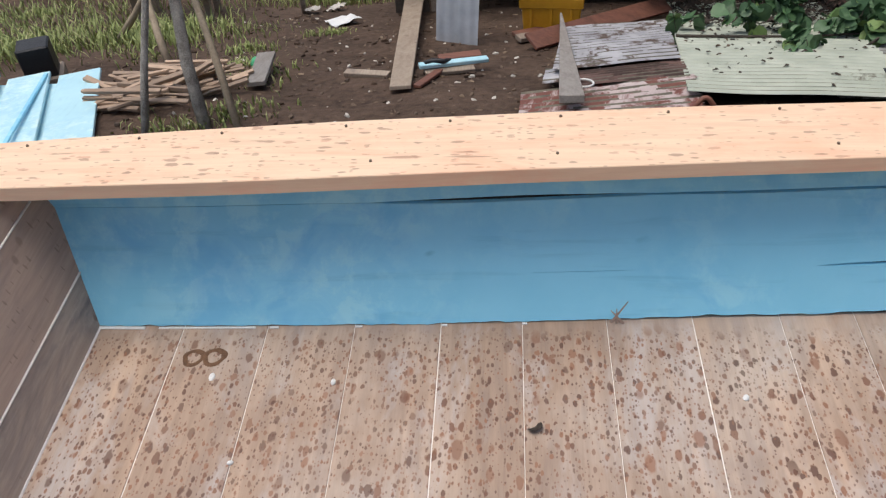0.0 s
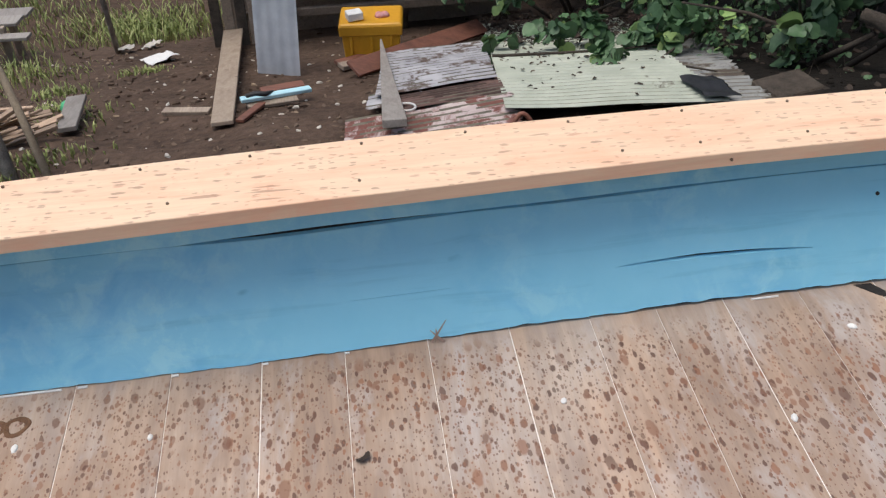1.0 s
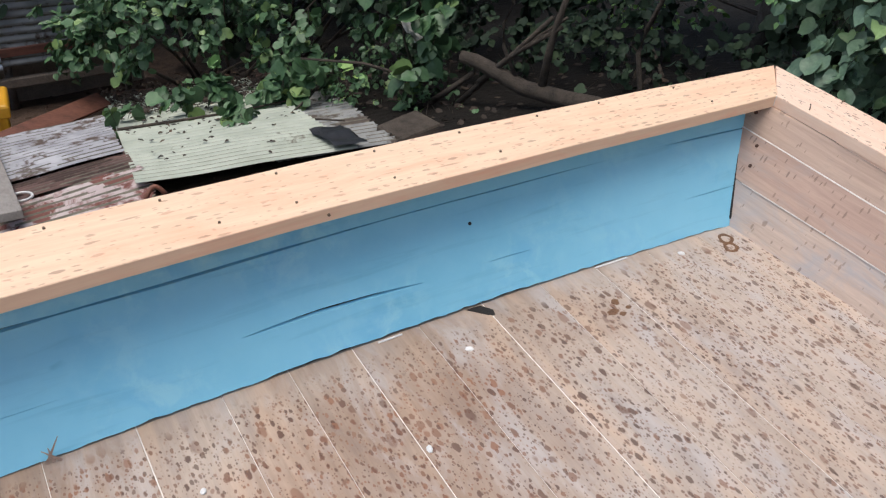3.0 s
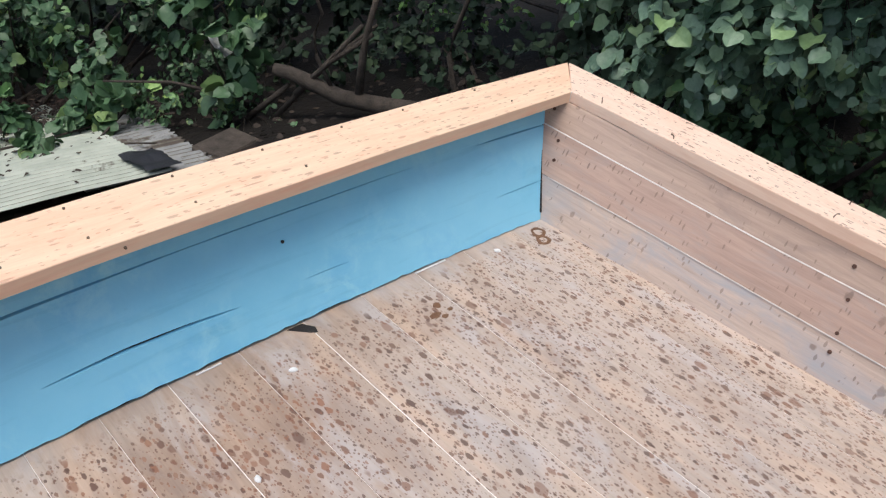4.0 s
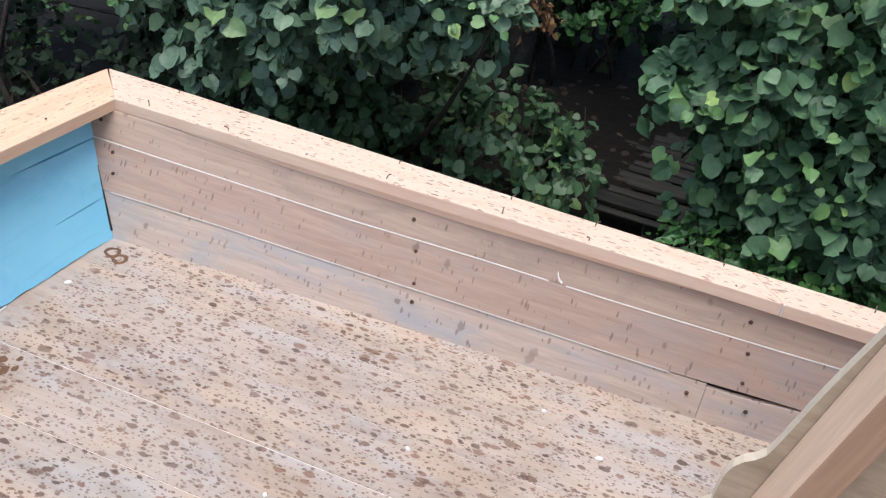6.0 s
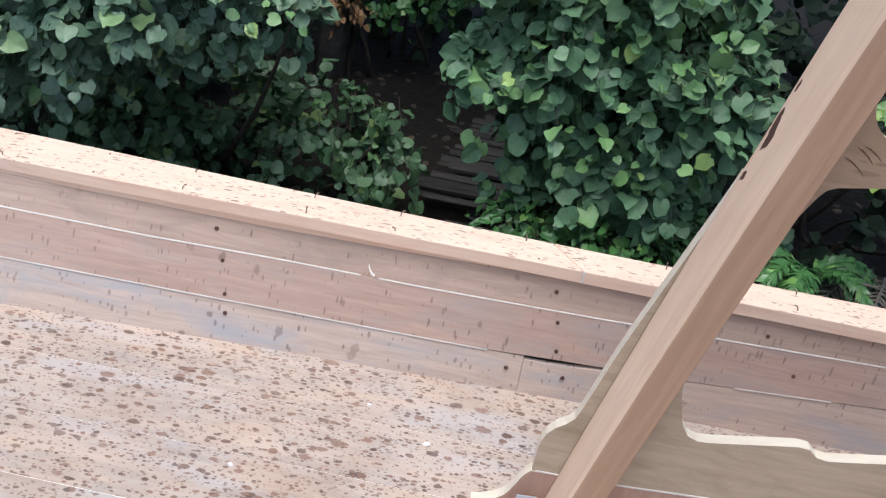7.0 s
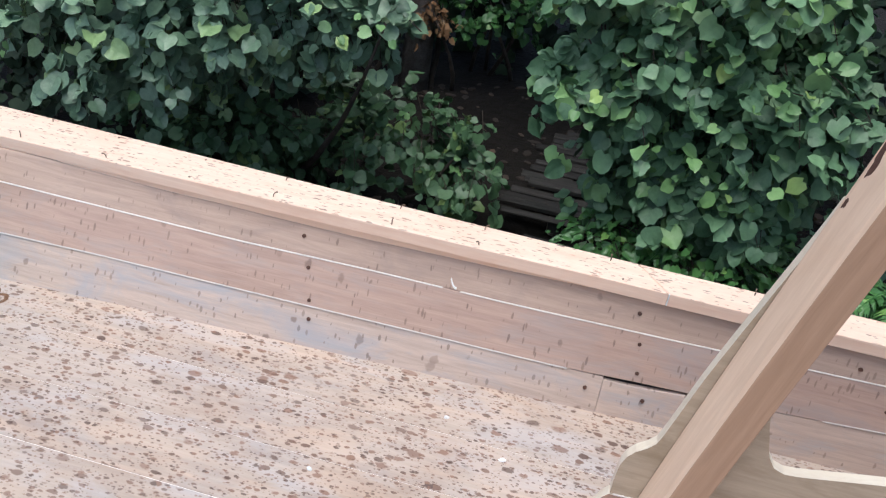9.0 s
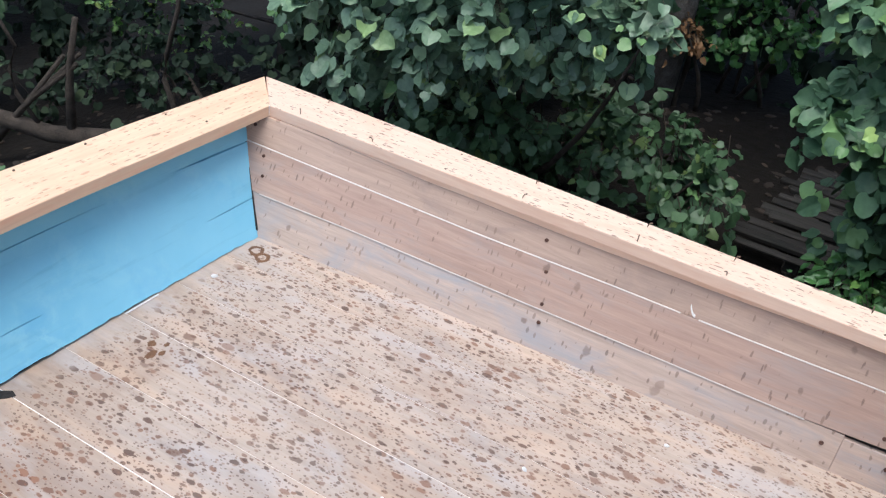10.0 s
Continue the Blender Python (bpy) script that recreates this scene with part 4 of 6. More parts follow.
def sprays(lumps, count, rng, fill, gap, length):
    """Twigs near the skins of the lumps, in uneven drifts, each with a row of leaves: leaf places and twig lines."""
    leaves, twigs = [], []
    weights = [r[0] * r[1] + r[1] * r[2] + r[0] * r[2] for _, r in lumps]
    tries = 0
    while len(leaves) < count and tries < count * 4:
        tries += 1
        c, r = rng.choices(lumps, weights)[0]
        d = Vector((rng.gauss(0, 1), rng.gauss(0, 1), rng.gauss(0, 1))).normalized()
        q = 1 - fill * rng.random() ** 1.3 + 0.22 * noise.noise(Vector(c) * 1.3 + d * 2.4)
        p = Vector((c[0] + d.x * r[0] * q, c[1] + d.y * r[1] * q, c[2] + d.z * r[2] * q))
        if noise.noise(p * 3.1) < gap + 0.25 * rng.random():
            continue
        way = (d * 0.7 + Vector((rng.gauss(-0.15, 0.35), rng.gauss(0, 0.45), rng.gauss(-0.12, 0.3)))).normalized()
        ln = length * rng.uniform(0.6, 1.3)
        side = way.cross(Vector((0, 0, 1))).normalized()
        line = [p + way * (ln * (s - 0.6)) + Vector((0, 0, -0.35 * ln * s * s)) for s in (0, 0.35, 0.7, 1.0)]
        twigs.append(line)
        for k in range(rng.randint(5, 9)):
            s = rng.uniform(0.15, 1.05)
            a = min(2, int(s * 3))
            at = line[a].lerp(line[a + 1], s * 3 - a)
            turn = (side if k % 2 else -side) * rng.uniform(0.3, 1.0) + way * 0.5 + Vector((0, 0, rng.gauss(0.1, 0.3)))
            leaves.append((tuple(at + turn * (0.14 * ln)), (d * 0.5 + turn * 0.8).normalized()))
    return leaves, twigs


def twig_mesh(name, lines, radius, mat):
    verts, faces = [], []
    for line in lines:
        k = len(verts)
        for i, p in enumerate(line):
            r = radius * (1 - 0.2 * i)
            verts += [p + Vector((r, 0, -0.5 * r)), p + Vector((-0.5 * r, 0.87 * r, -0.5 * r)), p + Vector((-0.3 * r, -0.5 * r, r))]
        for i in range(len(line) - 1):
            a = k + 3 * i
            faces += [(a + q, a + (q + 1) % 3, a + 3 + (q + 1) % 3, a + 3 + q) for q in range(3)]
    return mesh_of(name, verts, faces, mat, True)


def bush(name, lumps, count, size, mat, seed, label, foot, narrow=1.0, droop=0.6, stems=5, category="bush", young=0.0, fill=0.45, gap=-0.12, spray=0.24):
    rng = random.Random(seed)
    root = empty(name, on_ground(*foot, -0.03), label=label, category=category)
    spots, twigs = sprays(lumps, count, rng, fill, gap, spray)
    under(new("crown", leaf_mesh("crown", spots, size, mat, rng, narrow, droop)), root)
    twig = under(new("twig", twig_mesh("twig", twigs, 0.0035, bark_dark)), root)
    twig["label"], twig["kind"] = "thin dark twigs", "stuff"
    if young:
        tips = [(Vector(p) + d * 0.06, d) for p, d in lump_spots([q for q in lumps if q[0][2] > 0.2] or lumps, int(count * young), rng, 0.05)]
        under(new("young_leaves", leaf_mesh("young_leaves", tips, size * 0.75, leaf_young, rng, 0.9, 0.2)), root)["label"] = "fresh yellow-green shoots"
    for i in range(stems):
        c, r = lumps[i % len(lumps)]
        a = Vector(on_ground(foot[0] + rng.uniform(-0.1, 0.1), foot[1] + rng.uniform(-0.1, 0.1), -0.05))
        b = Vector(c) + Vector((rng.uniform(-0.5, 0.5) * r[0], rng.uniform(-0.5, 0.5) * r[1], 0.4 * r[2]))
        pts = [a.lerp(b, s) + Vector((0.12 * math.sin(3 * s + i), 0.12 * math.cos(2.5 * s + i) - 0.12 * (1 - s), 0)) for s in (0, 0.25, 0.5, 0.75, 1)]
        under(part("stem", tube(pts, [0.022, 0.019, 0.015, 0.010, 0.005]), bark_dark, smooth=True), root)
    return root


# ---- yard beyond the stern ----


def board(name, a, b, width, thick, mat, label, category, taper=1.0, up=0.0, group="", tilt=0.0):
    """A loose board from a to b (x, y[, z]), lying flat."""
    a3 = Vector(a if len(a) == 3 else on_ground(*a, up))
    b3 = Vector(b if len(b) == 3 else on_ground(*b, up))
    d = (b3 - a3).normalized()
    side = d.cross(Vector((0, 0, 1))).normalized()
    side = Matrix.Rotation(radians(tilt), 3, d) @ side
    nrm = side.cross(d)
    rings = []
    for s in np.linspace(0, 1, 5):
        p, w = a3.lerp(b3, s), 0.5 * width * (1 + (taper - 1) * s)
        rings.append([p - side * w, p + side * w, p + side * w + nrm * thick, p - side * w + nrm * thick])
    return tagged(part(name, loft(rings, min(0.004, thick * 0.2)), mat), label, category, group)


def corrugated(name, origin, along, across, waves, amp, mat, label, sag=0.01, category="roofing sheet", ragged=0.0, seed=0, dark_share=0.45):
    """A corrugated sheet: ridges run along the first vector."""
    rng = random.Random(seed)
    o, u, v = Vector(origin), Vector(along), Vector(across)
    n = u.cross(v).normalized()
    if n.z < -0.2:
        n = -n
    nu, nv = 24, waves * 8
    edges = [rng.uniform(0, ragged) for _ in range(nv + 1)]
    verts = []
    for side in (0.0, -0.0015):
        for j in range(nv + 1):
            for i in range(nu + 1):
                s, t = i / nu, j / nv
                s = s if i < nu else 1 - edges[j]
                bend = sag * noise.noise((s * 2 + seed, t * 2, 0))
                verts.append(o + u * s + v * t + n * (0.8 * amp * math.sin(2 * math.pi * waves * t) + bend + side))
    w, m = nu + 1, (nu + 1) * (nv + 1)
    faces = []
    for j in range(nv):
        for i in range(nu):
            q = (j * w + i, j * w + i + 1, (j + 1) * w + i + 1, (j + 1) * w + i)
            faces.append(q)
            faces.append(tuple(k + m for k in q[::-1]))
    me = mesh_of(name, verts, faces, [mat, trough_dark], True)
    darkened = [0] * len(me.polygons)
    for j in range(nv):
        for i in range(nu):
            # Trough faces take the darker material in broken runs.
            if dark_share and j % 8 in (6, 7) and noise.noise((i * 0.35 + seed, j * 0.9, 3.3)) > 0.28 - dark_share:
                darkened[2 * (j * nu + i)] = 1
    me.polygons.foreach_set("material_index", darkened)
    return tagged(new(name, me), label, category)


def G(x, y, up=0.0):
    return Vector(on_ground(x, y, up))


p00, p10, p01 = G(2.08, 3.23, 0.10), G(3.42, 2.92, 0.10), G(2.53, 6.60, 0.10)
corrugated("roofing_sheet", p00, p10 - p00, p01 - p00, 35, 0.020, green_sheet, "pale green corrugated roofing sheet lying on the ground", 0.015, seed=1, dark_share=0.75)
p00, p10, p01 = G(2.95, 3.12, 0.055), G(3.78, 2.96, 0.055), G(3.42, 5.3, 0.055)
corrugated("roofing_sheet", p00, p10 - p00, p01 - p00, 21, 0.016, grey_sheet, "grey weathered corrugated sheet with ragged end", 0.01, ragged=0.05, seed=2)
p00, p10, p01 = G(2.5, 5.9, 0.03), G(4.2, 5.5, 0.03), G(2.7, 7.2, 0.03)
corrugated("roofing_sheet", p00, p10 - p00, p01 - p00, 13, 0.015, brown_sheet, "rusted roofing sheet half covered by leaves", 0.03, seed=3, dark_share=0)
p00, p10, p01 = G(1.28, 3.80, 0.125), G(2.19, 4.05, 0.125), G(1.44, 5.35, 0.125)
corrugated("roofing_sheet", p00, p10 - p00, p01 - p00, 15, 0.014, flaked_sheet, "grey corrugated sheet with flaking paint", 0.015, ragged=0.02, seed=4)
p00, p10, p01 = G(1.2, 3.55, 0.085), G(1.6, 3.62, 0.085), G(1.24, 3.98, 0.085)
corrugated("roofing_sheet", p00, p10 - p00, p01 - p00, 5, 0.013, flaked_sheet, "torn grey corrugated sheet end", 0.02, ragged=0.1, seed=14)
p00, p10, p01 = G(1.40, 3.40, 0.10), G(2.17, 3.66, 0.10), G(1.46, 4.02, 0.10)
corrugated("roofing_sheet", p00, p10 - p00, p01 - p00, 8, 0.013, brown_sheet, "brown rusted corrugated sheet in a pile", 0.012, seed=5)
p00, p10, p01 = G(1.03, 2.85, 0.05), G(2.18, 3.02, 0.05), G(1.06, 3.38, 0.05)
corrugated("roofing_sheet", p00, p10 - p00, p01 - p00 + Vector((0.0, 0.04, 0)), 7, 0.013, pink_sheet, "rusty corrugated sheet with white paint remains", 0.012, ragged=0.05, seed=6)
tarp = corrugated("tarpaulin_scrap", G(3.27, 2.95, 0.135), (0.22, -0.06, 0.02), (0.06, 0.55, -0.17), 2, 0.008, black_plastic, "torn black tarpaulin scrap on the sheets", 0.03, "tarpaulin", 0.2, 7, 0)
board("beam", G(1.15, 5.05, 0.05), G(2.45, 6.2, 0.14), 0.18, 0.03, rust_wood, "red-brown weathered board leaning on the sheets", "board", tilt=25)
board("beam", G(1.05, 5.3, 0.02), G(1.75, 5.72, 0.04), 0.10, 0.04, old_wood, "dark weathered board on the mud", "board")
board("beam", G(1.02, 5.5, 0.02), G(1.6, 5.9, 0.04), 0.09, 0.03, rust_wood, "brown weathered board on the mud", "board")
board("pointed_board", G(1.355, 2.98, 0.15), G(1.43, 5.55, 0.17), 0.15, 0.05, old_grey, "grey pointed board lying across the roofing sheets", "board", taper=0.12)
ring = tube([(1.46 + 0.06 * math.sin(t), 3.40 + 0.10 * math.cos(t), ground_z(1.46, 3.40 + 0.1 * math.cos(t)) + 0.125) for t in np.linspace(-0.6, 3.6, 12)], [0.008] * 12, 8)
tagged(part("wire_loop", ring, white_paint, smooth=True), "bent white plastic loop on the roofing sheets", "loop")
hook = tube([(2.08 + 0.12 * s, 3.0 + 0.02 * math.sin(3 * s), ground_z(2.1, 3.0) + 0.08 + 0.06 * math.sin(math.pi * s)) for s in np.linspace(0, 1, 8)], [0.015] * 8, 7)
tagged(part("bent_pipe", hook, rust_wood, smooth=True), "bent rusty pipe beside the roofing sheets", "pipe")


def crate():
    """A fish crate with a rim, a lid and ribs."""
    root = empty("fish_crate", G(1.37, 5.86, 0.0), label="yellow plastic fish crate with closed lid", category="crate")
    z = root.location.z
    w, d, h = 0.265, 0.2, 0.32
    rings = [[(x * k, y * k, q) for x, y in ((-w, -d), (w, -d), (w, d), (-w, d))] for q, k in ((0.03, 0.9), (0.05, 0.93), (h, 1.0))]
    part("body", loft(rings, 0.012), yellow_plastic, root)
    rings = [[(x * k, y * k, q) for x, y in ((-w, -d), (w, -d), (w, d), (-w, d))] for q, k in ((h - 0.03, 1.07), (h + 0.06, 1.08), (h + 0.085, 1.02))]
    part("lid", loft(rings, 0.01), yellow_plastic, root)
    for x in (-0.18, 0.0, 0.18):
        part("rib", box(x - 0.012, x + 0.012, -d - 0.008, -d * 0.93, 0.06, h - 0.03, 0.003), yellow_plastic, root)
    root.matrix_world = pose(1.37, 5.86, z, -3, 0, -6)
    return root


crate()
box_top = part("carton", box(-0.07, 0.07, -0.06, 0.06, 0, 0.07, 0.006), white_paint)
box_top.matrix_world = pose(1.22, 5.80, ground_z(1.37, 5.86) + 0.417, -3, 0, 12)
tagged(box_top, "small white box on the yellow crate lid", "box")
rag_bm = loft([[(0.07 * math.cos(t) * k, 0.05 * math.sin(t) * k, q + 0.01 * math.sin(3 * t)) for t in (2 * math.pi * j / 10 for j in range(10))] for q, k in ((0, 1), (0.02, 0.9), (0.035, 0.4))])
rag = part("cloth", rag_bm, pink_cloth, smooth=True)
rag.matrix_world = pose(1.47, 5.83, ground_z(1.37, 5.86) + 0.408, -3, 0, 0)
tagged(rag, "crumpled pink cloth on the yellow crate lid", "cloth")

corrugated("roofing_sheet", G(0.33, 5.44, 0.02), (0.12, 0.35, 1.7), (0.37, -0.16, 0.0), 4, 0.004, zinc, "upright zinc sheet leaning on the shed", 0.01, seed=8, dark_share=0)

# low shed behind the crate
shed = empty("shed", G(1.4, 7.3, 0), label="low shed of corrugated sheets and rough posts", category="shed")


def shed_part(ob):
    return under(ob, shed)


for x in (0.2, 1.78, 2.9):
    shed_part(part("post", tube([G(x, 7.3, -0.05), G(x + 0.02, 7.3, 0.7), G(x, 7.3, 1.5)], [0.045, 0.042, 0.04], 8), bark, smooth=True))
for z, m in ((0.30, old_wood), (0.62, rust_wood)):
    shed_part(part("beam", box(0.1, 3.0, 7.2, 7.26, -2.83 + z - 0.04, -2.83 + z + 0.05, 0.006), m))
for i, (x, w) in enumerate(((0.75, 1.0), (1.72, 0.95))):
    sh = corrugated("wall_sheet", (x, 7.18 + 0.03 * i, -2.34), (w, 0.0, -0.02), (0, 0.06, 0.85), 11, 0.012, zinc if i == 0 else grey_sheet, "", 0.01, seed=20 + i)
    for key in ("label", "category"):
        if key in sh:
            del sh[key]
    shed_part(sh)
shed_part(part("back_wall", box(-0.2, 3.2, 7.9, 7.96, -3.1, -1.0, 0.01), old_wood))
shed_part(part("roof", box(-0.3, 3.3, 7.0, 8.0, -1.0, -0.94, 0.01), rust_wood))
# Every other slab is dark: the shadow beside the shed is in its colour.
for i in range(7):
    x = -0.25 + 0.13 * i
    z0 = ground_z(0, 7.1)
    shed_part(part("slab", loft([[(x, 7.1, z0), (x + 0.11, 7.1, z0), (x + 0.11, 7.14, z0), (x, 7.14, z0)], [(x + 0.02, 7.25, z0 + 0.9), (x + 0.12, 7.25, z0 + 0.9), (x + 0.12, 7.28, z0 + 0.9), (x + 0.02, 7.28, z0 + 0.9)]], 0.004), old_wood if i % 2 else bark_dark))

board("plank", G(0.235, 3.68, 0.03), G(-0.03, 7.1, 0.16), 0.15, 0.03, old_light, "long weathered plank lying on the mud", "plank", taper=1.35)
board("batten", G(0.32, 4.14, 0.08), G(0.82, 4.32, 0.08), 0.06, 0.03, cyan_paint, "pale blue painted batten on scrap wood", "batten")
board("scrap_board", G(0.36, 4.12, 0.03), G(0.72, 4.22, 0.03), 0.08, 0.03, old_wood, "dark scrap board on the mud", "board")
board("scrap_board", G(0.34, 3.75, 0.02), G(0.5, 4.25, 0.04), 0.06, 0.025, rust_wood, "brown scrap board on the mud", "board")
board("scrap_board", G(0.42, 4.62, 0.02), G(0.75, 4.72, 0.03), 0.09, 0.03, rust_wood, "reddish scrap board on the mud", "board")
board("scrap_board", G(-0.25, 4.22, 0.02), G(0.10, 4.10, 0.02), 0.07, 0.035, old_wood, "grey scrap board on the mud", "board")
board("short_plank", G(-0.83, 3.86, 0.04), G(-0.93, 4.55, 0.12), 0.13, 0.035, old_grey, "short grey plank propped on the mud", "plank", taper=1.1)
strap = tube([(0.36, 4.16, ground_z(0.34, 4.16) + 0.115), (0.42, 4.2, ground_z(0.4, 4.2) + 0.12), (0.5, 4.18, ground_z(0.5, 4.18) + 0.12), (0.55, 4.26, ground_z(0.55, 4.26) + 0.115)], [0.018, 0.022, 0.02, 0.012], 8)
tagged(part("cable_bundle", strap, black_plastic, smooth=True), "bundle of black cable on the blue batten", "cable")
bag = loft([[(-1.06 + 0.05 * k * math.cos(t), 4.65 + 0.05 * k * math.sin(t), ground_z(-1.06, 4.65) + 0.55 * q) for t in (2 * math.pi * j / 9 for j in range(9))] for q, k in ((0.0, 0.9), (0.07, 1.1), (0.14, 0.7), (0.17, 0.2))])
tagged(part("plastic_bag", bag, green_plastic, smooth=True), "crumpled green plastic bag by the short plank", "bag")


def scrap_sheet(name, x, y, w, d, turn, mat, label, category):
    n = 6
    verts, faces = [], []
    for side in (0, 0.004):
        for j in range(n + 1):
            for i in range(n + 1):
                verts.append(((i / n - 0.5) * w, (j / n - 0.5) * d, 0.02 + 0.03 * noise.noise((i * 0.7 + x, j * 0.7, y)) + side))
    m = (n + 1) ** 2
    for j in range(n):
        for i in range(n):
            q = (j * (n + 1) + i, j * (n + 1) + i + 1, (j + 1) * (n + 1) + i + 1, (j + 1) * (n + 1) + i)
            faces += [tuple(k + m for k in q), q[::-1]]
    ob = new(name, mesh_of(name, verts, faces, mat, True))
    ob.matrix_world = pose(*on_ground(x, y, 0.03), -15, 0, turn)
    return tagged(ob, label, category)


scrap_sheet("plastic_scrap", -0.70, 6.5, 0.30, 0.28, 35, white_paint, "white plastic scrap on the mud", "plastic scrap")
scrap_sheet("plastic_scrap", -1.2, 7.3, 0.16, 0.2, 10, pale_litter, "pale paper scrap on the ground", "paper scrap")
scrap_sheet("plastic_scrap", -0.95, 7.4, 0.2, 0.16, 50, pale_litter, "yellowish paper scrap on the ground", "paper scrap")

n = 14
rings = [[(-0.36 + 0.24 * k / n, 6.9 + 0.05 * math.sin(1.9 * k) + d, z) for z, d in ((-2.12 + 0.03 * math.sin(k), 0.0), (-1.2, 0.02), (-1.2, 0.026), (-2.12 + 0.03 * math.sin(k), 0.006))] for k in range(n + 1)]
tagged(part("hanging_cloth", loft(rings), teal_cloth, smooth=True), "teal cloth hanging beside the shed", "cloth")
line = tube([(-1.3, 7.3, -1.17), (-0.24, 6.91, -1.19), (0.2, 7.28, -1.15)], [0.006] * 3, 6)
tagged(part("clothes_line", line, bark_dark), "thin dark line holding the cloth", "line")
tagged(part("pole", tube([on_ground(-1.3, 7.3, -0.05), (-1.3, 7.3, -1.1)], [0.03, 0.026], 8), bark, smooth=True), "rough pole holding the cloth line", "pole")

# props and stakes round the boat
for pts, r, mat, label in (
    ([(-1.31, 2.94), (-1.24, 3.1, -1.1), (-1.18, 3.3, -0.72), (-1.16, 3.4, -0.2), (-1.1, 3.5, 0.5)], 0.026, pole_bark, "thin rough grey pole standing in the yard"),
    ([(-0.93, 3.03), (-1.0, 3.2, -1.1), (-1.045, 3.4, -0.78), (-1.12, 3.6, -0.3), (-1.2, 3.8, 0.4)], 0.042, pole_bark, "thick rough grey pole leaning in the yard"),
    ([(-0.71, 3.01), (-0.83, 3.25, -1.12), (-0.96, 3.5, -0.83), (-1.1, 3.8, -0.4), (-1.3, 4.1, 0.3)], 0.026, pole_wood, "light brown pole leaning in the yard"),
    ([(-1.88, 4.84), (-1.97, 5.0, -1.85), (-2.06, 5.2, -1.69), (-2.2, 5.5, -1.4)], 0.035, pole_wood, "light brown stake leaning in the yard"),
    ([(-2.90, 6.0), (-2.6, 6.0, -2.15), (-2.49, 6.0, -2.01), (-2.3, 6.1, -1.6)], 0.035, pole_wood, "light bamboo stake in the grass"),
):
    pts = [p if len(p) == 3 else on_ground(*p, -0.05) for p in pts]
    tagged(part("pole", tube(pts, [r * (1 - 0.08 * i) for i in range(len(pts))], 8), mat, smooth=True), label, "pole")

pile = empty("firewood_pile", G(-1.65, 4.1, 0), label="heap of sawn orange-brown offcuts on the ground", category="firewood")
rng = random.Random(21)
for i in range(64):
    x, y = rng.uniform(-1.8, -1.12), rng.uniform(3.3, 4.35)
    ln, w, hgt = rng.uniform(0.3, 0.62), rng.uniform(0.02, 0.05), rng.uniform(0.012, 0.03)
    st = part("offcut", loft([[(s * ln / 2, -w / 2, 0), (s * ln / 2, w / 2, 0), (s * ln / 2, w / 2, hgt), (s * ln / 2, -w / 2, hgt)] for s in (-1, 1)], 0.003), cut_wood)
    lift = 0.16 * max(0, 1 - ((x + 1.46) / 0.45) ** 2) * rng.random()
    st.matrix_world = pose(*on_ground(x, y, 0.02 + lift), rng.gauss(0, 8), rng.gauss(-2, 6), rng.gauss(4, 16))
    under(st, pile)

skiff = empty("painted_skiff", G(-2.3, 3.7, 0), label="pale cyan painted planks of a small boat deck", category="boat")
for a, b, w in (((-2.30, 2.1), (-2.95, 3.8), 0.55), ((-1.86, 2.15), (-2.50, 3.88), 0.33), ((-1.51, 2.2), (-2.15, 3.95), 0.33)):
    under(board("deck_plank", G(*a, 0.15), G(*b, 0.15), w, 0.03, cyan_paint, "", "", taper=0.9), skiff)
under(board("batten", G(-1.98, 2.4, 0.18), G(-2.35, 3.85, 0.18), 0.03, 0.02, blue_paint, "", ""), skiff)
under(part("hull", loft([[(x, y, z) for x, y, z in ((x0, y, ground_z(x0, y) - 0.05), (x1, y, ground_z(x1, y) - 0.05), (x1 + 0.05, y, -1.33 - 0.145 * (y - 2.1)), (x0 - 0.05, y, -1.33 - 0.145 * (y - 2.1)))] for y, x0, x1 in ((2.15, -2.5, -1.45), (3.0, -2.8, -1.8), (3.8, -3.05, -2.1))]), cyan_paint), skiff)
bx = part("black_box", box(-0.12, 0.12, -0.1, 0.1, 0, 0.26, 0.012), black_plastic)
bx.matrix_world = pose(*on_ground(-2.62, 4.25, 0.10), 0, 0, 20)
tagged(bx, "black plastic box behind the cyan planks", "box")
under_box = part("box_stand", box(-0.15, 0.15, -0.13, 0.13, 0, 0.12, 0.01), old_wood)
under_box.matrix_world = pose(*on_ground(-2.62, 4.25, -0.01), 0, 0, 20)
tagged(under_box, "rough wooden block under the black box", "block")

bench = empty("plank_bench", G(-2.7, 7.5, 0), label="grey rough bench of weathered boards", category="bench")
for a, b, w, z in (((-3.5, 7.25), (-2.0, 6.95), 0.12, 0.30), ((-3.4, 7.6), (-2.2, 7.4), 0.2, 0.42), ((-3.4, 7.95), (-2.2, 7.75), 0.2, 0.46)):
    ob = board("board", G(*a, z), G(*b, z), w, 0.035, old_grey, "", "")
    under(ob, bench)
for x, y in ((-3.2, 7.3), (-2.3, 7.1), (-3.2, 7.8), (-2.4, 7.65)):
    under(part("leg", box(x - 0.035, x + 0.035, y - 0.035, y + 0.035, ground_z(x, y) - 0.03, ground_z(x, y) + 0.42, 0.005), old_wood), bench)


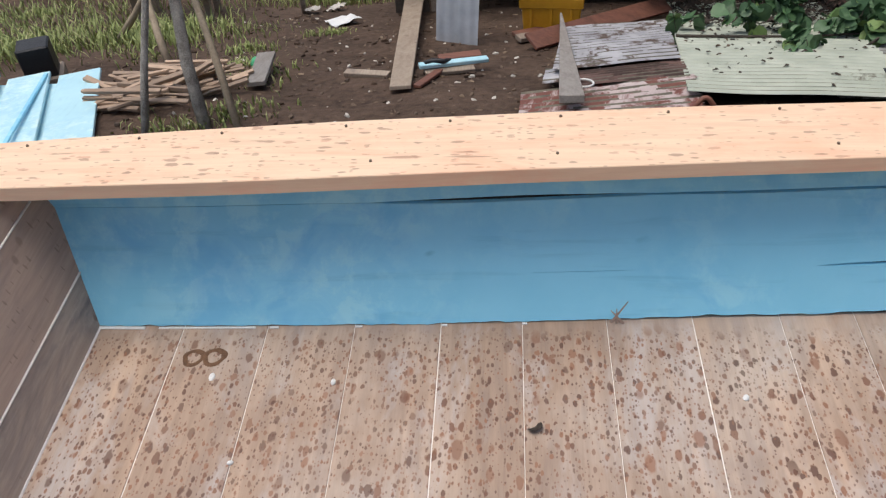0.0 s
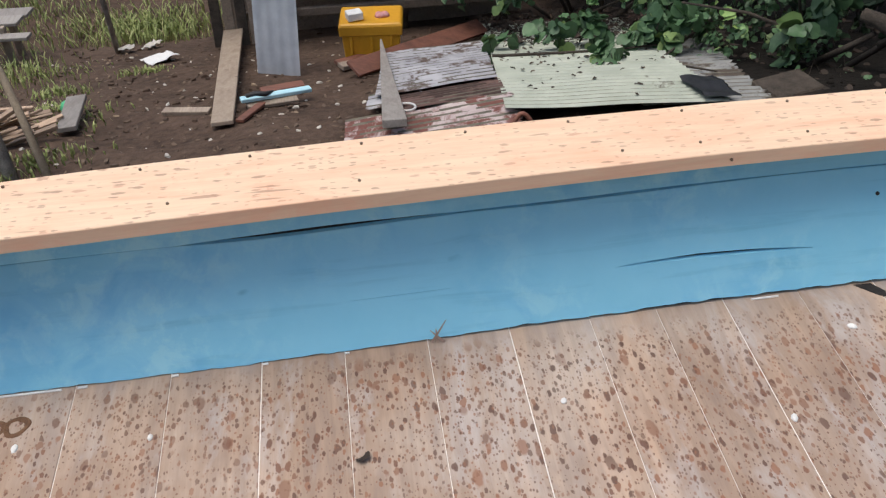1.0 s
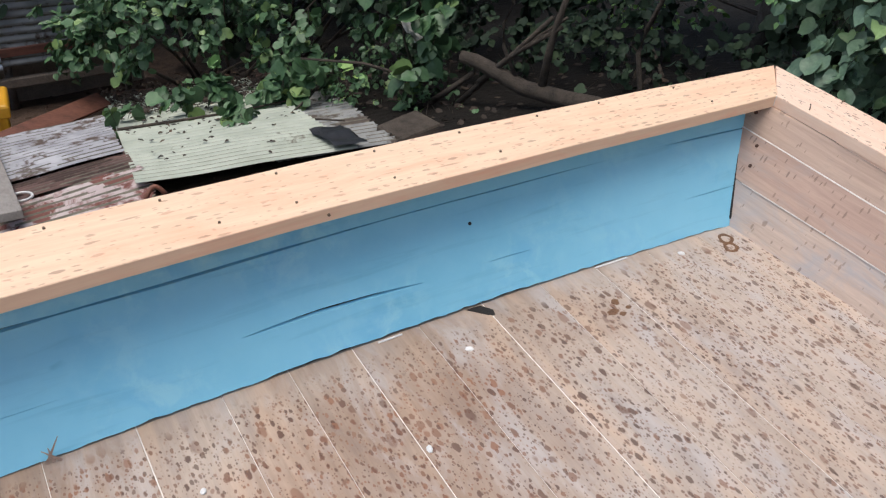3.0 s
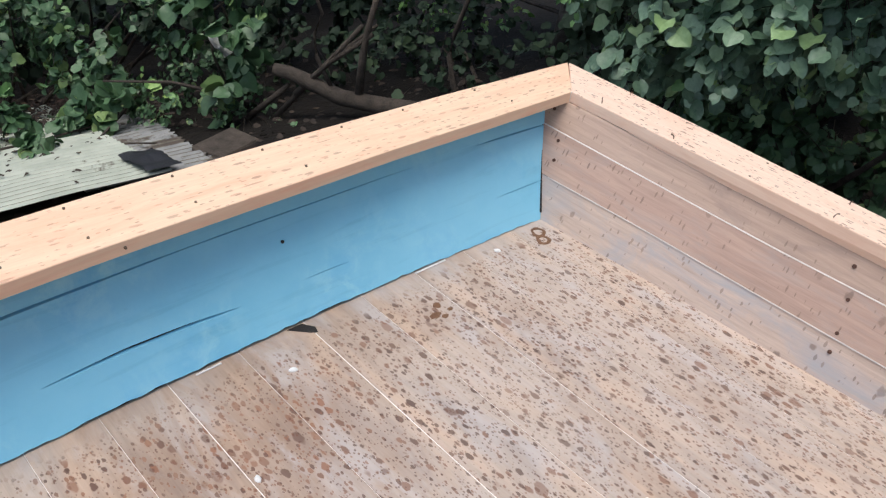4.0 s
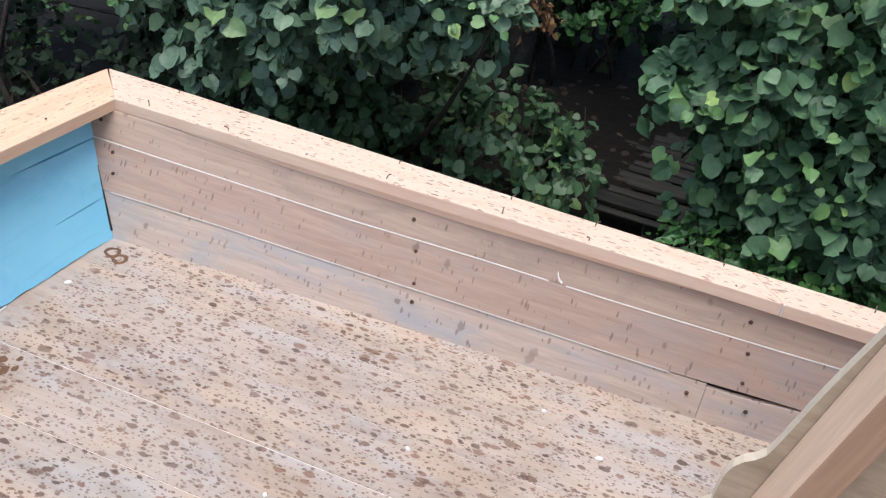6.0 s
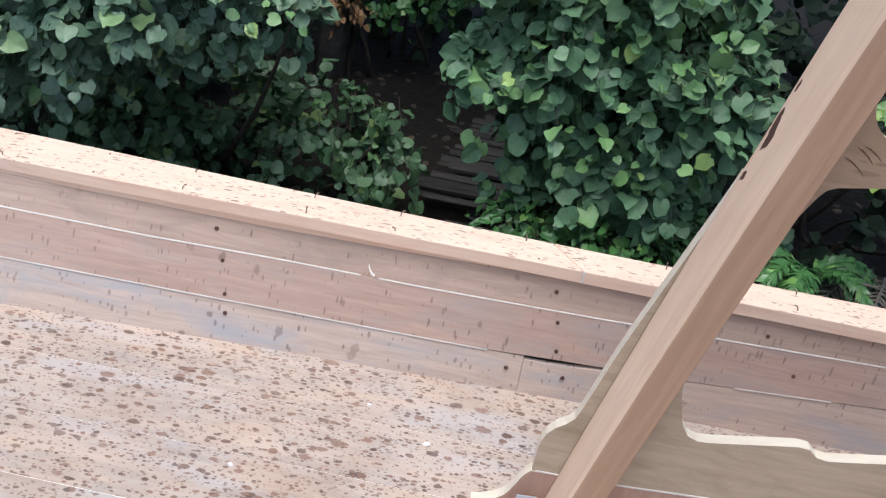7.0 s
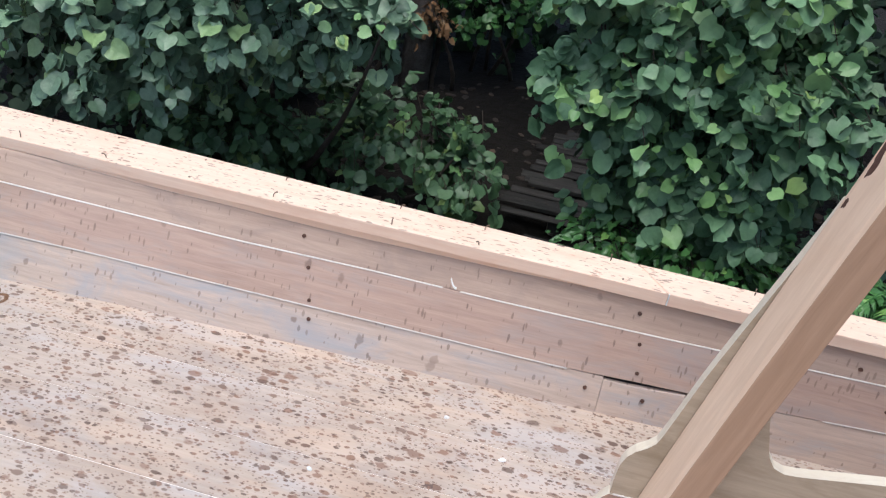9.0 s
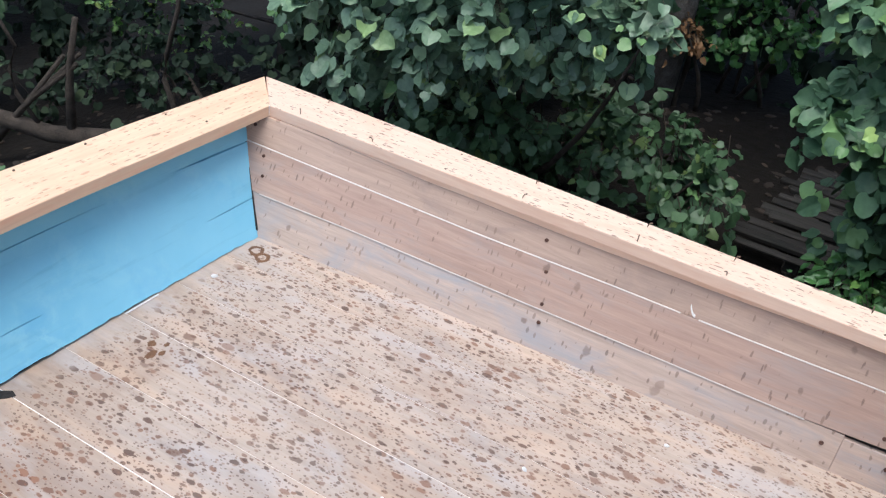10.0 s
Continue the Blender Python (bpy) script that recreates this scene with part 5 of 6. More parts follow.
def scatter(name, count, region, size, mat, seed, label, category, flat=0.35, up=0.0, avoid=None):
    """Chips and stones strewn on the ground, one object."""
    rng = random.Random(seed)
    verts, faces = [], []
    for _ in range(count):
        x, y = rng.uniform(region[0], region[1]), rng.uniform(region[2], region[3])
        s, turn = size * rng.uniform(0.4, 1.6), rng.uniform(0, 6.28)
        k, h = len(verts), flat * rng.uniform(0.5, 1.3)
        z = ground_z(x, y) + 0.05 * noise.noise((x * 1.3, y * 1.3, 0)) + 0.02 * noise.noise((x * 5, y * 5, 2)) + up
        n = 6
        for q, rr in ((-0.3, 1.0), (h, 0.7)):
            for j in range(n):
                a = 2 * math.pi * j / n
                px, py = s * rr * math.cos(a) * rng.uniform(0.7, 1.2), 0.55 * s * rr * math.sin(a) * rng.uniform(0.7, 1.2)
                verts.append((x + px * math.cos(turn) - py * math.sin(turn), y + px * math.sin(turn) + py * math.cos(turn), z + q * s))
        faces.append(tuple(k + n + j for j in range(n)))
        faces += [(k + j, k + (j + 1) % n, k + n + (j + 1) % n, k + n + j) for j in range(n)]
    return tagged(new(name, mesh_of(name, verts, faces, mat)), label, category, kind="stuff")


scatter("wood_chips", 1100, (-2.6, 1.6, 2.8, 7.2), 0.024, chip_mat, 31, "brown wood chips strewn on the mud", "wood chips", 0.2)
scatter("pale_litter", 150, (-2.2, 1.4, 2.8, 7.0), 0.022, pale_litter, 32, "pale chips and shells strewn on the mud", "litter", 0.3)
scatter("dark_clods", 700, (-2.8, 4.5, 2.6, 8.0), 0.028, mud, 33, "dark clods of earth on the ground", "clods", 0.4)


def grass(name, patches, count, height, seed, label):
    rng = random.Random(seed)
    verts, faces = [], []
    for _ in range(count):
        cx, cy, rx, ry = rng.choice(patches)
        x, y = cx + rng.gauss(0, 0.5) * rx, cy + rng.gauss(0, 0.5) * ry
        z, h, a = ground_z(x, y), height * rng.uniform(0.4, 1.3), rng.uniform(0, 6.28)
        w, lean = 0.004 + 0.005 * rng.random(), rng.uniform(0.2, 1.1) * h
        dx, dy, k = math.cos(a), math.sin(a), len(verts)
        verts += [(x - dy * w, y + dx * w, z - 0.02), (x + dy * w, y - dx * w, z - 0.02), (x + dx * lean * 0.4 + dy * w, y + dy * lean * 0.4 - dx * w, z + 0.6 * h), (x + dx * lean * 0.4 - dy * w, y + dy * lean * 0.4 + dx * w, z + 0.6 * h), (x + dx * lean, y + dy * lean, z + h)]
        faces += [(k, k + 1, k + 2, k + 3), (k + 3, k + 2, k + 4)]
    return tagged(new(name, mesh_of(name, verts, faces, grass_green)), label, "grass", kind="stuff")


grass("grass", [(-3.8, 5.8, 1.0, 1.2), (-2.6, 6.2, 0.9, 0.9), (-4.5, 8.0, 1.5, 1.5), (-1.2, 8.3, 1.0, 0.5), (-3.2, 9.0, 2.0, 1.0)], 6500, 0.115, 41, "tall green grass behind the yard")
grass("grass_tufts", [(-1.35, 5.35, 0.25, 0.3), (-1.1, 3.0, 0.4, 0.2), (-0.75, 6.0, 0.25, 0.15), (-2.2, 5.2, 0.4, 0.4), (-1.2, 4.7, 0.15, 0.2), (-1.8, 6.3, 0.6, 0.4), (-0.95, 4.3, 0.3, 0.4), (-0.8, 3.3, 0.3, 0.3)], 1300, 0.05, 42, "short grass tufts on the mud")

# ---- plants ----


def limb(points, r0, r1, name="branch", mat=None):
    n = len(points)
    return part(name, tube(points, [r0 + (r1 - r0) * i / (n - 1) for i in range(n)], 8), mat or bark, smooth=True)


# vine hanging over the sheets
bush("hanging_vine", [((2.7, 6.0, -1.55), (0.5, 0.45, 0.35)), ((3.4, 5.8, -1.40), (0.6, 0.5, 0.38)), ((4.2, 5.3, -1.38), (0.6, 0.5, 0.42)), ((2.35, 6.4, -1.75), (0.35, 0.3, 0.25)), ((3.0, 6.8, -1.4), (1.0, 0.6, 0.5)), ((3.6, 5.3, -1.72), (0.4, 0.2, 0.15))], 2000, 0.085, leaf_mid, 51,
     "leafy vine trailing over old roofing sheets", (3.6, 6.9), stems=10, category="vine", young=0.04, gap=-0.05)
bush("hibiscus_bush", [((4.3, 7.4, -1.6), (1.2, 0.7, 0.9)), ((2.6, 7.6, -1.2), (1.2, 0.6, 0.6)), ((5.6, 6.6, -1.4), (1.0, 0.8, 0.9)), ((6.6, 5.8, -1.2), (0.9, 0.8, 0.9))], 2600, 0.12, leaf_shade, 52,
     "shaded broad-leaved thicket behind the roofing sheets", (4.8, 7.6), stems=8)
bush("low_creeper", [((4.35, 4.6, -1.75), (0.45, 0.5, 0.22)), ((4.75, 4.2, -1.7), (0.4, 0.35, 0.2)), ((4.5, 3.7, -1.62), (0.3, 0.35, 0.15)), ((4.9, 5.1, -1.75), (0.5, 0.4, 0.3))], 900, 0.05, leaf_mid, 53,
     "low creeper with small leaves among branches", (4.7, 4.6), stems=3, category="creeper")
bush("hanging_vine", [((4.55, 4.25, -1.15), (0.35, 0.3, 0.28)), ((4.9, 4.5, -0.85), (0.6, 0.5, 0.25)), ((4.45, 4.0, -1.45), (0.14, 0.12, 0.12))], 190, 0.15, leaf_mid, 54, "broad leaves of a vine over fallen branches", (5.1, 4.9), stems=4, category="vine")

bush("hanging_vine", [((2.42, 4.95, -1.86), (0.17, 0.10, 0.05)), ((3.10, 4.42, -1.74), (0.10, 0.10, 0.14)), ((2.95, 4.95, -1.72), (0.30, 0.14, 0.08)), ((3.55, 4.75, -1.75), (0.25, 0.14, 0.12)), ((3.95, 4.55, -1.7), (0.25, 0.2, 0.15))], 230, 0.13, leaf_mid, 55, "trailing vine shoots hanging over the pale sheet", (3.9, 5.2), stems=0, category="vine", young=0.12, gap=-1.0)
trail = empty("dead_branch", G(3.4, 4.2, 0.1), label="thin dead branch lying across the roofing sheets", category="branch")
for pts in ([(4.2, 4.9, -1.75), (3.75, 4.55, -1.82), (3.45, 4.2, -1.74), (3.72, 3.75, -1.60)], [(2.3, 4.85, -1.93), (2.75, 4.72, -1.88), (3.2, 4.6, -1.83), (3.6, 4.6, -1.82)]):
    under(limb(pts, 0.014, 0.007, "branch", bark_dark), trail)

fallen = empty("fallen_tree", G(5.5, 3.6, 0), label="fallen grey tree trunk with bare branches", category="fallen tree")
for pts, r0, r1, nm in (
    ([(4.74, 3.78, -1.27), (4.8, 3.68, -1.27), (4.87, 3.55, -1.30), (5.01, 3.3, -1.37), (5.18, 2.98, -1.35), (5.28, 2.8, -1.33), (5.5, 2.4, -1.33), (5.75, 2.0, -1.33)], 0.05, 0.085, "trunk"),
    ([(5.08, 3.17, -1.30), (5.09, 3.16, -1.0), (5.1, 3.14, -0.82), (5.13, 3.08, -0.5)], 0.034, 0.02, "branch"),
    ([(4.74, 3.78, -1.68), (4.94, 3.43, -1.16), (5.08, 3.17, -0.77)], 0.024, 0.016, "branch"),
    ([(4.82, 3.62, -1.43), (4.96, 3.39, -1.11), (5.12, 3.1, -0.82)], 0.026, 0.018, "branch"),
    ([(4.86, 3.72, -1.50), (5.02, 3.46, -1.14), (5.2, 3.15, -0.78)], 0.018, 0.012, "branch"),
    ([(4.97, 3.37, -1.30), (4.91, 3.48, -1.09), (4.9, 3.5, -0.92), (4.93, 3.45, -0.75), (4.88, 3.52, -0.55)], 0.017, 0.012, "branch"),
    ([(4.62, 4.0, -1.75), (4.7, 3.85, -1.58), (4.8, 3.68, -1.37)], 0.028, 0.02, "branch"),
    ([(4.5, 3.9, -1.5), (4.1, 4.2, -1.4), (3.7, 4.5, -1.42)], 0.018, 0.008, "branch"),
):
    under(limb(pts, r0, r1, nm, bark_dark), fallen)
stem = limb([(5.42, 2.54, -1.55), (5.43, 2.53, -1.09), (5.39, 2.58, -0.85), (5.41, 2.57, -0.68), (5.46, 2.5, -0.35), (5.55, 2.5, 0.4)], 0.022, 0.015, "sapling", bark_dark)
tagged(stem, "thin bare sapling stem in the shade", "sapling")
cloth = scrap_sheet("plastic_scrap", 4.52, 4.22, 0.22, 0.2, 30, white_paint, "pale plastic scrap caught in the vine", "plastic scrap")
cloth.matrix_world = pose(4.52, 4.22, -1.2, 50, 10, 40)
bk = part("brick_block", box(-0.2, 0.2, -0.14, 0.14, 0, 0.12, 0.015), bark_dark)
bk.matrix_world = pose(*on_ground(4.02, 3.3, -0.05), 0, 0, 15)
tagged(bk, "dark rusty block half hidden behind the sheets", "block")

# bushes along the side
bush("hibiscus_bush", [((5.25, -0.24, 0.55), (0.40, 0.36, 0.40)), ((5.35, 0.30, 0.40), (0.45, 0.5, 0.50)), ((5.25, -0.52, 0.34), (0.22, 0.18, 0.22)), ((5.45, 0.85, 0.15), (0.5, 0.5, 0.55)), ((5.4, 0.3, 1.0), (0.6, 0.9, 0.4)), ((5.5, 1.25, 0.35), (0.4, 0.45, 0.5))], 5200, 0.088, leaf_pale, 61,
     "dense broad-leaved bush overhanging the boat side", (6.0, 0.3), stems=5, young=0.03, fill=0.55)
# The shade under the overhanging bush is painted in by the darker leaf copy.
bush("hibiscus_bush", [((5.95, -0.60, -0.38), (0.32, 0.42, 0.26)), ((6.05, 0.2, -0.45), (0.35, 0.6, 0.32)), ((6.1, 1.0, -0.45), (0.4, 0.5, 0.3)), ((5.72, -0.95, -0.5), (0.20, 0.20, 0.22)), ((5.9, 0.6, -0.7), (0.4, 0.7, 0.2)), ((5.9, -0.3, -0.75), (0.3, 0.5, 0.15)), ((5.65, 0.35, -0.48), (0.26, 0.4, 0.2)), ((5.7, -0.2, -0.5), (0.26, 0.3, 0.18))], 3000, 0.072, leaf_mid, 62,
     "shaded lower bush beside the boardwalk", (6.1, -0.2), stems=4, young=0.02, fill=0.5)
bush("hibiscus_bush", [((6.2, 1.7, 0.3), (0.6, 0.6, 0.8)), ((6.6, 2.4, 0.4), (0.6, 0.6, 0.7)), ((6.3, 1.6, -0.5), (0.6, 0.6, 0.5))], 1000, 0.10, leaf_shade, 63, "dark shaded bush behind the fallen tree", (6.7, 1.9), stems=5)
bush("hibiscus_bush", [((4.95, -1.80, 0.60), (0.36, 0.34, 0.40)), ((5.0, -2.15, 0.48), (0.40, 0.36, 0.52)), ((5.05, -1.93, 0.10), (0.34, 0.30, 0.28)), ((4.95, -1.62, 0.80), (0.32, 0.28, 0.32)), ((5.1, -2.25, 0.14), (0.4, 0.34, 0.32)), ((4.95, -2.42, 0.52), (0.26, 0.22, 0.2)), ((5.1, -2.05, 1.1), (0.5, 0.5, 0.4)), ((4.9, -1.46, 0.44), (0.12, 0.10, 0.10))], 6400, 0.080, leaf_green, 64,
     "full green broad-leaved bush beside the boardwalk", (5.5, -2.4), stems=8, young=0.055, gap=-0.2)
bush("undergrowth", [((4.85, -1.80, -0.24), (0.26, 0.22, 0.18)), ((4.85, -2.2, -0.24), (0.30, 0.35, 0.24)), ((4.85, -1.75, -0.58), (0.3, 0.25, 0.22))], 1700, 0.058, leaf_fresh, 65, "fresh green undergrowth at the bush foot", (5.2, -2.0), narrow=0.6, stems=3, category="undergrowth")
bush("undergrowth", [((4.95, -2.45, -0.30), (0.35, 0.30, 0.28)), ((5.2, -2.75, -0.4), (0.3, 0.25, 0.25)), ((4.8, -2.45, -0.62), (0.3, 0.45, 0.2))], 750, 0.095, leaf_green, 66, "lower broad-leaved plants beside the boat", (5.2, -2.7), stems=3, category="undergrowth")
bush("bright_shrub", [((4.35, -3.02, 0.90), (0.2, 0.2, 0.24)), ((4.45, -3.3, 0.85), (0.28, 0.3, 0.28)), ((4.5, -3.6, 1.0), (0.35, 0.4, 0.3)), ((4.4, -3.1, 0.66), (0.16, 0.16, 0.12))], 1150, 0.082, leaf_bright, 67, "bright yellow-green shrub with oval leaves", (4.7, -3.5), narrow=0.62, droop=0.3, stems=3, gap=-1.0, category="shrub")
bush("hibiscus_bush", [((6.5, -3.4, 0.2), (0.8, 0.8, 0.9)), ((6.4, -4.4, 0.3), (0.8, 0.9, 1.0)), ((5.6, -3.9, -0.4), (0.6, 0.8, 0.4))], 1500, 0.09, leaf_shade, 68, "dark shaded thicket behind the cabin", (6.6, -3.6), stems=6)


def palm(name, foot, count, length, mat, seed, label, rise=0.5, spread=(0, 6.28)):
    """Pinnate fronds, each a curved rib with two rows of narrow leaflets."""
    rng = random.Random(seed)
    root = empty(name, foot, label=label, category="palm")
    for i in range(count):
        a, ln = rng.uniform(*spread), length * rng.uniform(0.7, 1.2)
        d = Vector((math.cos(a), math.sin(a), 0))
        rib = [Vector(foot) + d * (ln * s) + Vector((0, 0, ln * (rise * s * 1.6 - (rise + 0.25) * s * s))) for s in np.linspace(0, 1, 9)]
        verts, faces = [], []
        for k in range(46):
            s = 0.12 + 0.88 * (k // 2) / 23
            j = min(7, int(s * 8))
            p = rib[j].lerp(rib[j + 1], s * 8 - j)
            t = (rib[j + 1] - rib[j]).normalized()
            side = t.cross(Vector((0, 0, 1))).normalized() * (1 if k % 2 else -1)
            tip = p + side * (0.26 * ln * (1 - 0.6 * s)) + t * 0.12 * ln + Vector((0, 0, rng.uniform(-0.10, 0.02) * ln))
            w = t * 0.0065
            q = len(verts)
            mid = p.lerp(tip, 0.5) + Vector((0, 0, 0.012))
            verts += [p - w, p + w, mid + w * 1.5, mid - w * 1.5, tip]
            faces += [(q, q + 1, q + 2, q + 3), (q + 3, q + 2, q + 4)]
        bm = tube(rib, [0.009 * (1 - 0.09 * k) for k in range(9)], 5)
        vs = [bm.verts.new(p) for p in verts]
        for f in faces:
            bm.faces.new([vs[k] for k in f])
        under(part("frond", bm, mat), root)
    return root


palm("fern_palm", (4.8, -3.3, -0.2), 13, 0.72, frond_brown, 71, "withered brown palm fronds in the shade", 0.55, (1.6, 5.0))
palm("fern_palm", (5.3, -2.9, 0.0), 9, 0.95, frond_dark, 72, "dark palm fronds behind the bush", 0.7, (1.5, 5.2))
palm("fern", (4.5, -2.86, -0.06), 11, 0.27, leaf_fresh, 73, "bright green fern beside the boat", 0.7, (1.4, 5.2))

trunk_tree = empty("tree", G(4.42, -3.5, 0), label="grey-barked tree beside the cabin", category="tree")
under(limb([(4.42, -3.5, -1.0), (4.36, -3.42, -0.3), (4.33, -3.45, 0.3), (4.5, -3.7, 1.2), (5.0, -4.2, 2.6)], 0.05, 0.05, "trunk"), trunk_tree)
rng = random.Random(81)
crown = new("crown", leaf_mesh("crown", lump_spots([((5.2, -4.6, 3.2), (1.2, 1.3, 0.8)), ((6.2, -3.4, 3.0), (1.4, 1.2, 0.8))], 1500, rng), 0.16, leaf_shade, rng))
under(crown, trunk_tree)


# Crowns out of view, added to cut the sky light over the woods.
def shade_tree(foot, lumps, count, seed, label):
    root = empty("tree", on_ground(*foot, 0), label=label, category="tree")
    r = random.Random(seed)
    c = lumps[0][0]
    under(limb([on_ground(*foot, -0.05), (foot[0] + 0.1, foot[1], 0.5), (foot[0], foot[1] + 0.15, 1.6), c], 0.13, 0.06, "trunk"), root)
    under(new("crown", leaf_mesh("crown", lump_spots(lumps, count, r, 0.9), 0.34, leaf_shade, r)), root)


shade_tree((8.0, -0.1), [((8.7, -0.2, 3.2), (2.0, 2.0, 0.9)), ((8.3, -2.2, 3.0), (1.7, 1.4, 0.8)), ((9.4, -1.5, 2.6), (1.5, 2.2, 1.2))], 3600, 91, "added shade tree with unseen crown behind the boardwalk")
shade_tree((7.8, 3.4), [((7.6, 3.2, 2.6), (2.0, 2.0, 0.9)), ((6.9, 5.4, 1.8), (1.8, 1.6, 0.8)), ((8.6, 1.6, 3.0), (1.5, 1.5, 0.8))], 3600, 92, "added shade tree with unseen crown over the fallen trunk")


def thicket(name, places, size, mat, seed, label):
    rng = random.Random(seed)
    me = leaf_mesh(name, [((x, y, z), Vector((-1, 0, 0.2))) for x, y, z in places(rng)], size, mat, rng, 1.0, 0.5)
    return tagged(new(name, me), label, "thicket", kind="stuff")


def east(rng):
    return [(9.5 + rng.gauss(0, 0.5) + 0.04 * (y + 1) ** 2, y, z) for y, z in ((rng.uniform(-9, 5), rng.uniform(-1.3, 3.0)) for _ in range(5200))]


def north(rng):
    return [(x, 9.4 + rng.gauss(0, 0.5), z) for x, z in ((rng.uniform(1.5, 11), rng.uniform(-3.1, 1.5)) for _ in range(4200))]


# Backdrop of near-black leaves: the woods' shade is in their colour.
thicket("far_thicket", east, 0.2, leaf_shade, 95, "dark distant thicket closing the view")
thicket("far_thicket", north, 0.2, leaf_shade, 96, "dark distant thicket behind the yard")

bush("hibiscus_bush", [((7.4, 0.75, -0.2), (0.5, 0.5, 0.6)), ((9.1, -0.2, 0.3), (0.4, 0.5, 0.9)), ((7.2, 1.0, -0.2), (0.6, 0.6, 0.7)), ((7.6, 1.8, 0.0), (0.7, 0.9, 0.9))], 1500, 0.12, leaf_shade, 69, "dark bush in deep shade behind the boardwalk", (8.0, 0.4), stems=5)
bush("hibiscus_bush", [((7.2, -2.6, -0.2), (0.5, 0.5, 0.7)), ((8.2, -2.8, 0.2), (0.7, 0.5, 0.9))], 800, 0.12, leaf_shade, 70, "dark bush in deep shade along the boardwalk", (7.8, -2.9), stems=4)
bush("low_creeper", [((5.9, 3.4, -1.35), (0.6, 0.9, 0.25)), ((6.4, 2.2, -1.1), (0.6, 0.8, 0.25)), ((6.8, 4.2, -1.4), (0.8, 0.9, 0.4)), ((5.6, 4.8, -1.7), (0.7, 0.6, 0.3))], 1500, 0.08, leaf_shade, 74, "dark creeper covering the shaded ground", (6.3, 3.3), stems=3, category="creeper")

bush("far_shrub", [((8.4, -0.55, -0.30), (0.35, 0.45, 0.30)), ((8.7, -0.2, 0.1), (0.4, 0.5, 0.4)), ((8.6, -0.9, -0.1), (0.35, 0.35, 0.4))], 700, 0.07, leaf_fresh, 75, "green shrub standing at the far end of the boardwalk", (8.7, -0.5), stems=4, category="shrub")
bush("withered_bush", [((8.0, -0.18, -0.30), (0.14, 0.20, 0.12))], 170, 0.06, leaf_rust, 76, "withered orange-brown bush behind the boardwalk", (8.1, -0.2), narrow=0.6, stems=3, gap=-1.0, spray=0.15)
bush("far_shrub", [((8.4, 2.0, -0.9), (0.4, 0.8, 0.25)), ((8.6, 5.6, -2.0), (0.5, 1.2, 0.6)), ((9.0, 3.6, -1.3), (0.5, 1.0, 0.4))], 1300, 0.085, leaf_bright, 77, "yellow-green shrubs in daylight beyond the shade", (8.9, 3.4), narrow=0.6, stems=5, category="shrub")

# boardwalk
walkway = empty("boardwalk", (6.6, -1.6, -0.9), label="old grey boardwalk of cross planks in shade", category="boardwalk")
rng = random.Random(99)
x = 5.88
while x < 7.2:
    w = rng.uniform(0.055, 0.10)
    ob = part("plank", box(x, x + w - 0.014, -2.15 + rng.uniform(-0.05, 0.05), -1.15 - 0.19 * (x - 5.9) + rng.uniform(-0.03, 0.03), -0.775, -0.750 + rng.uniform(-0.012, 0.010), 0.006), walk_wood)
    ob.matrix_basis = pose(0, 0, 0, rng.gauss(0, 0.4), 0, rng.gauss(0, 0.35))
    under(ob, walkway)
    x += w
for y in (-1.52, -1.95):
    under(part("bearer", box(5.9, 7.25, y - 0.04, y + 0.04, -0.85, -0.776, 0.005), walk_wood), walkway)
    for px in (6.1, 7.1):
        under(part("pile", tube([(px, y, -1.05), (px, y, -0.85)], [0.05, 0.05], 8), bark), walkway)
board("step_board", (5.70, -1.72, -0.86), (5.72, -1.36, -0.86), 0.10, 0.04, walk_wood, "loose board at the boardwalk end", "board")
scatter("dark_leaves", 1300, (4.0, 8.5, -4.5, 6.0), 0.05, litter_mat, 34, "dark fallen leaves on shaded ground", "leaf litter", 0.12)
rng = random.Random(35)
spots = []
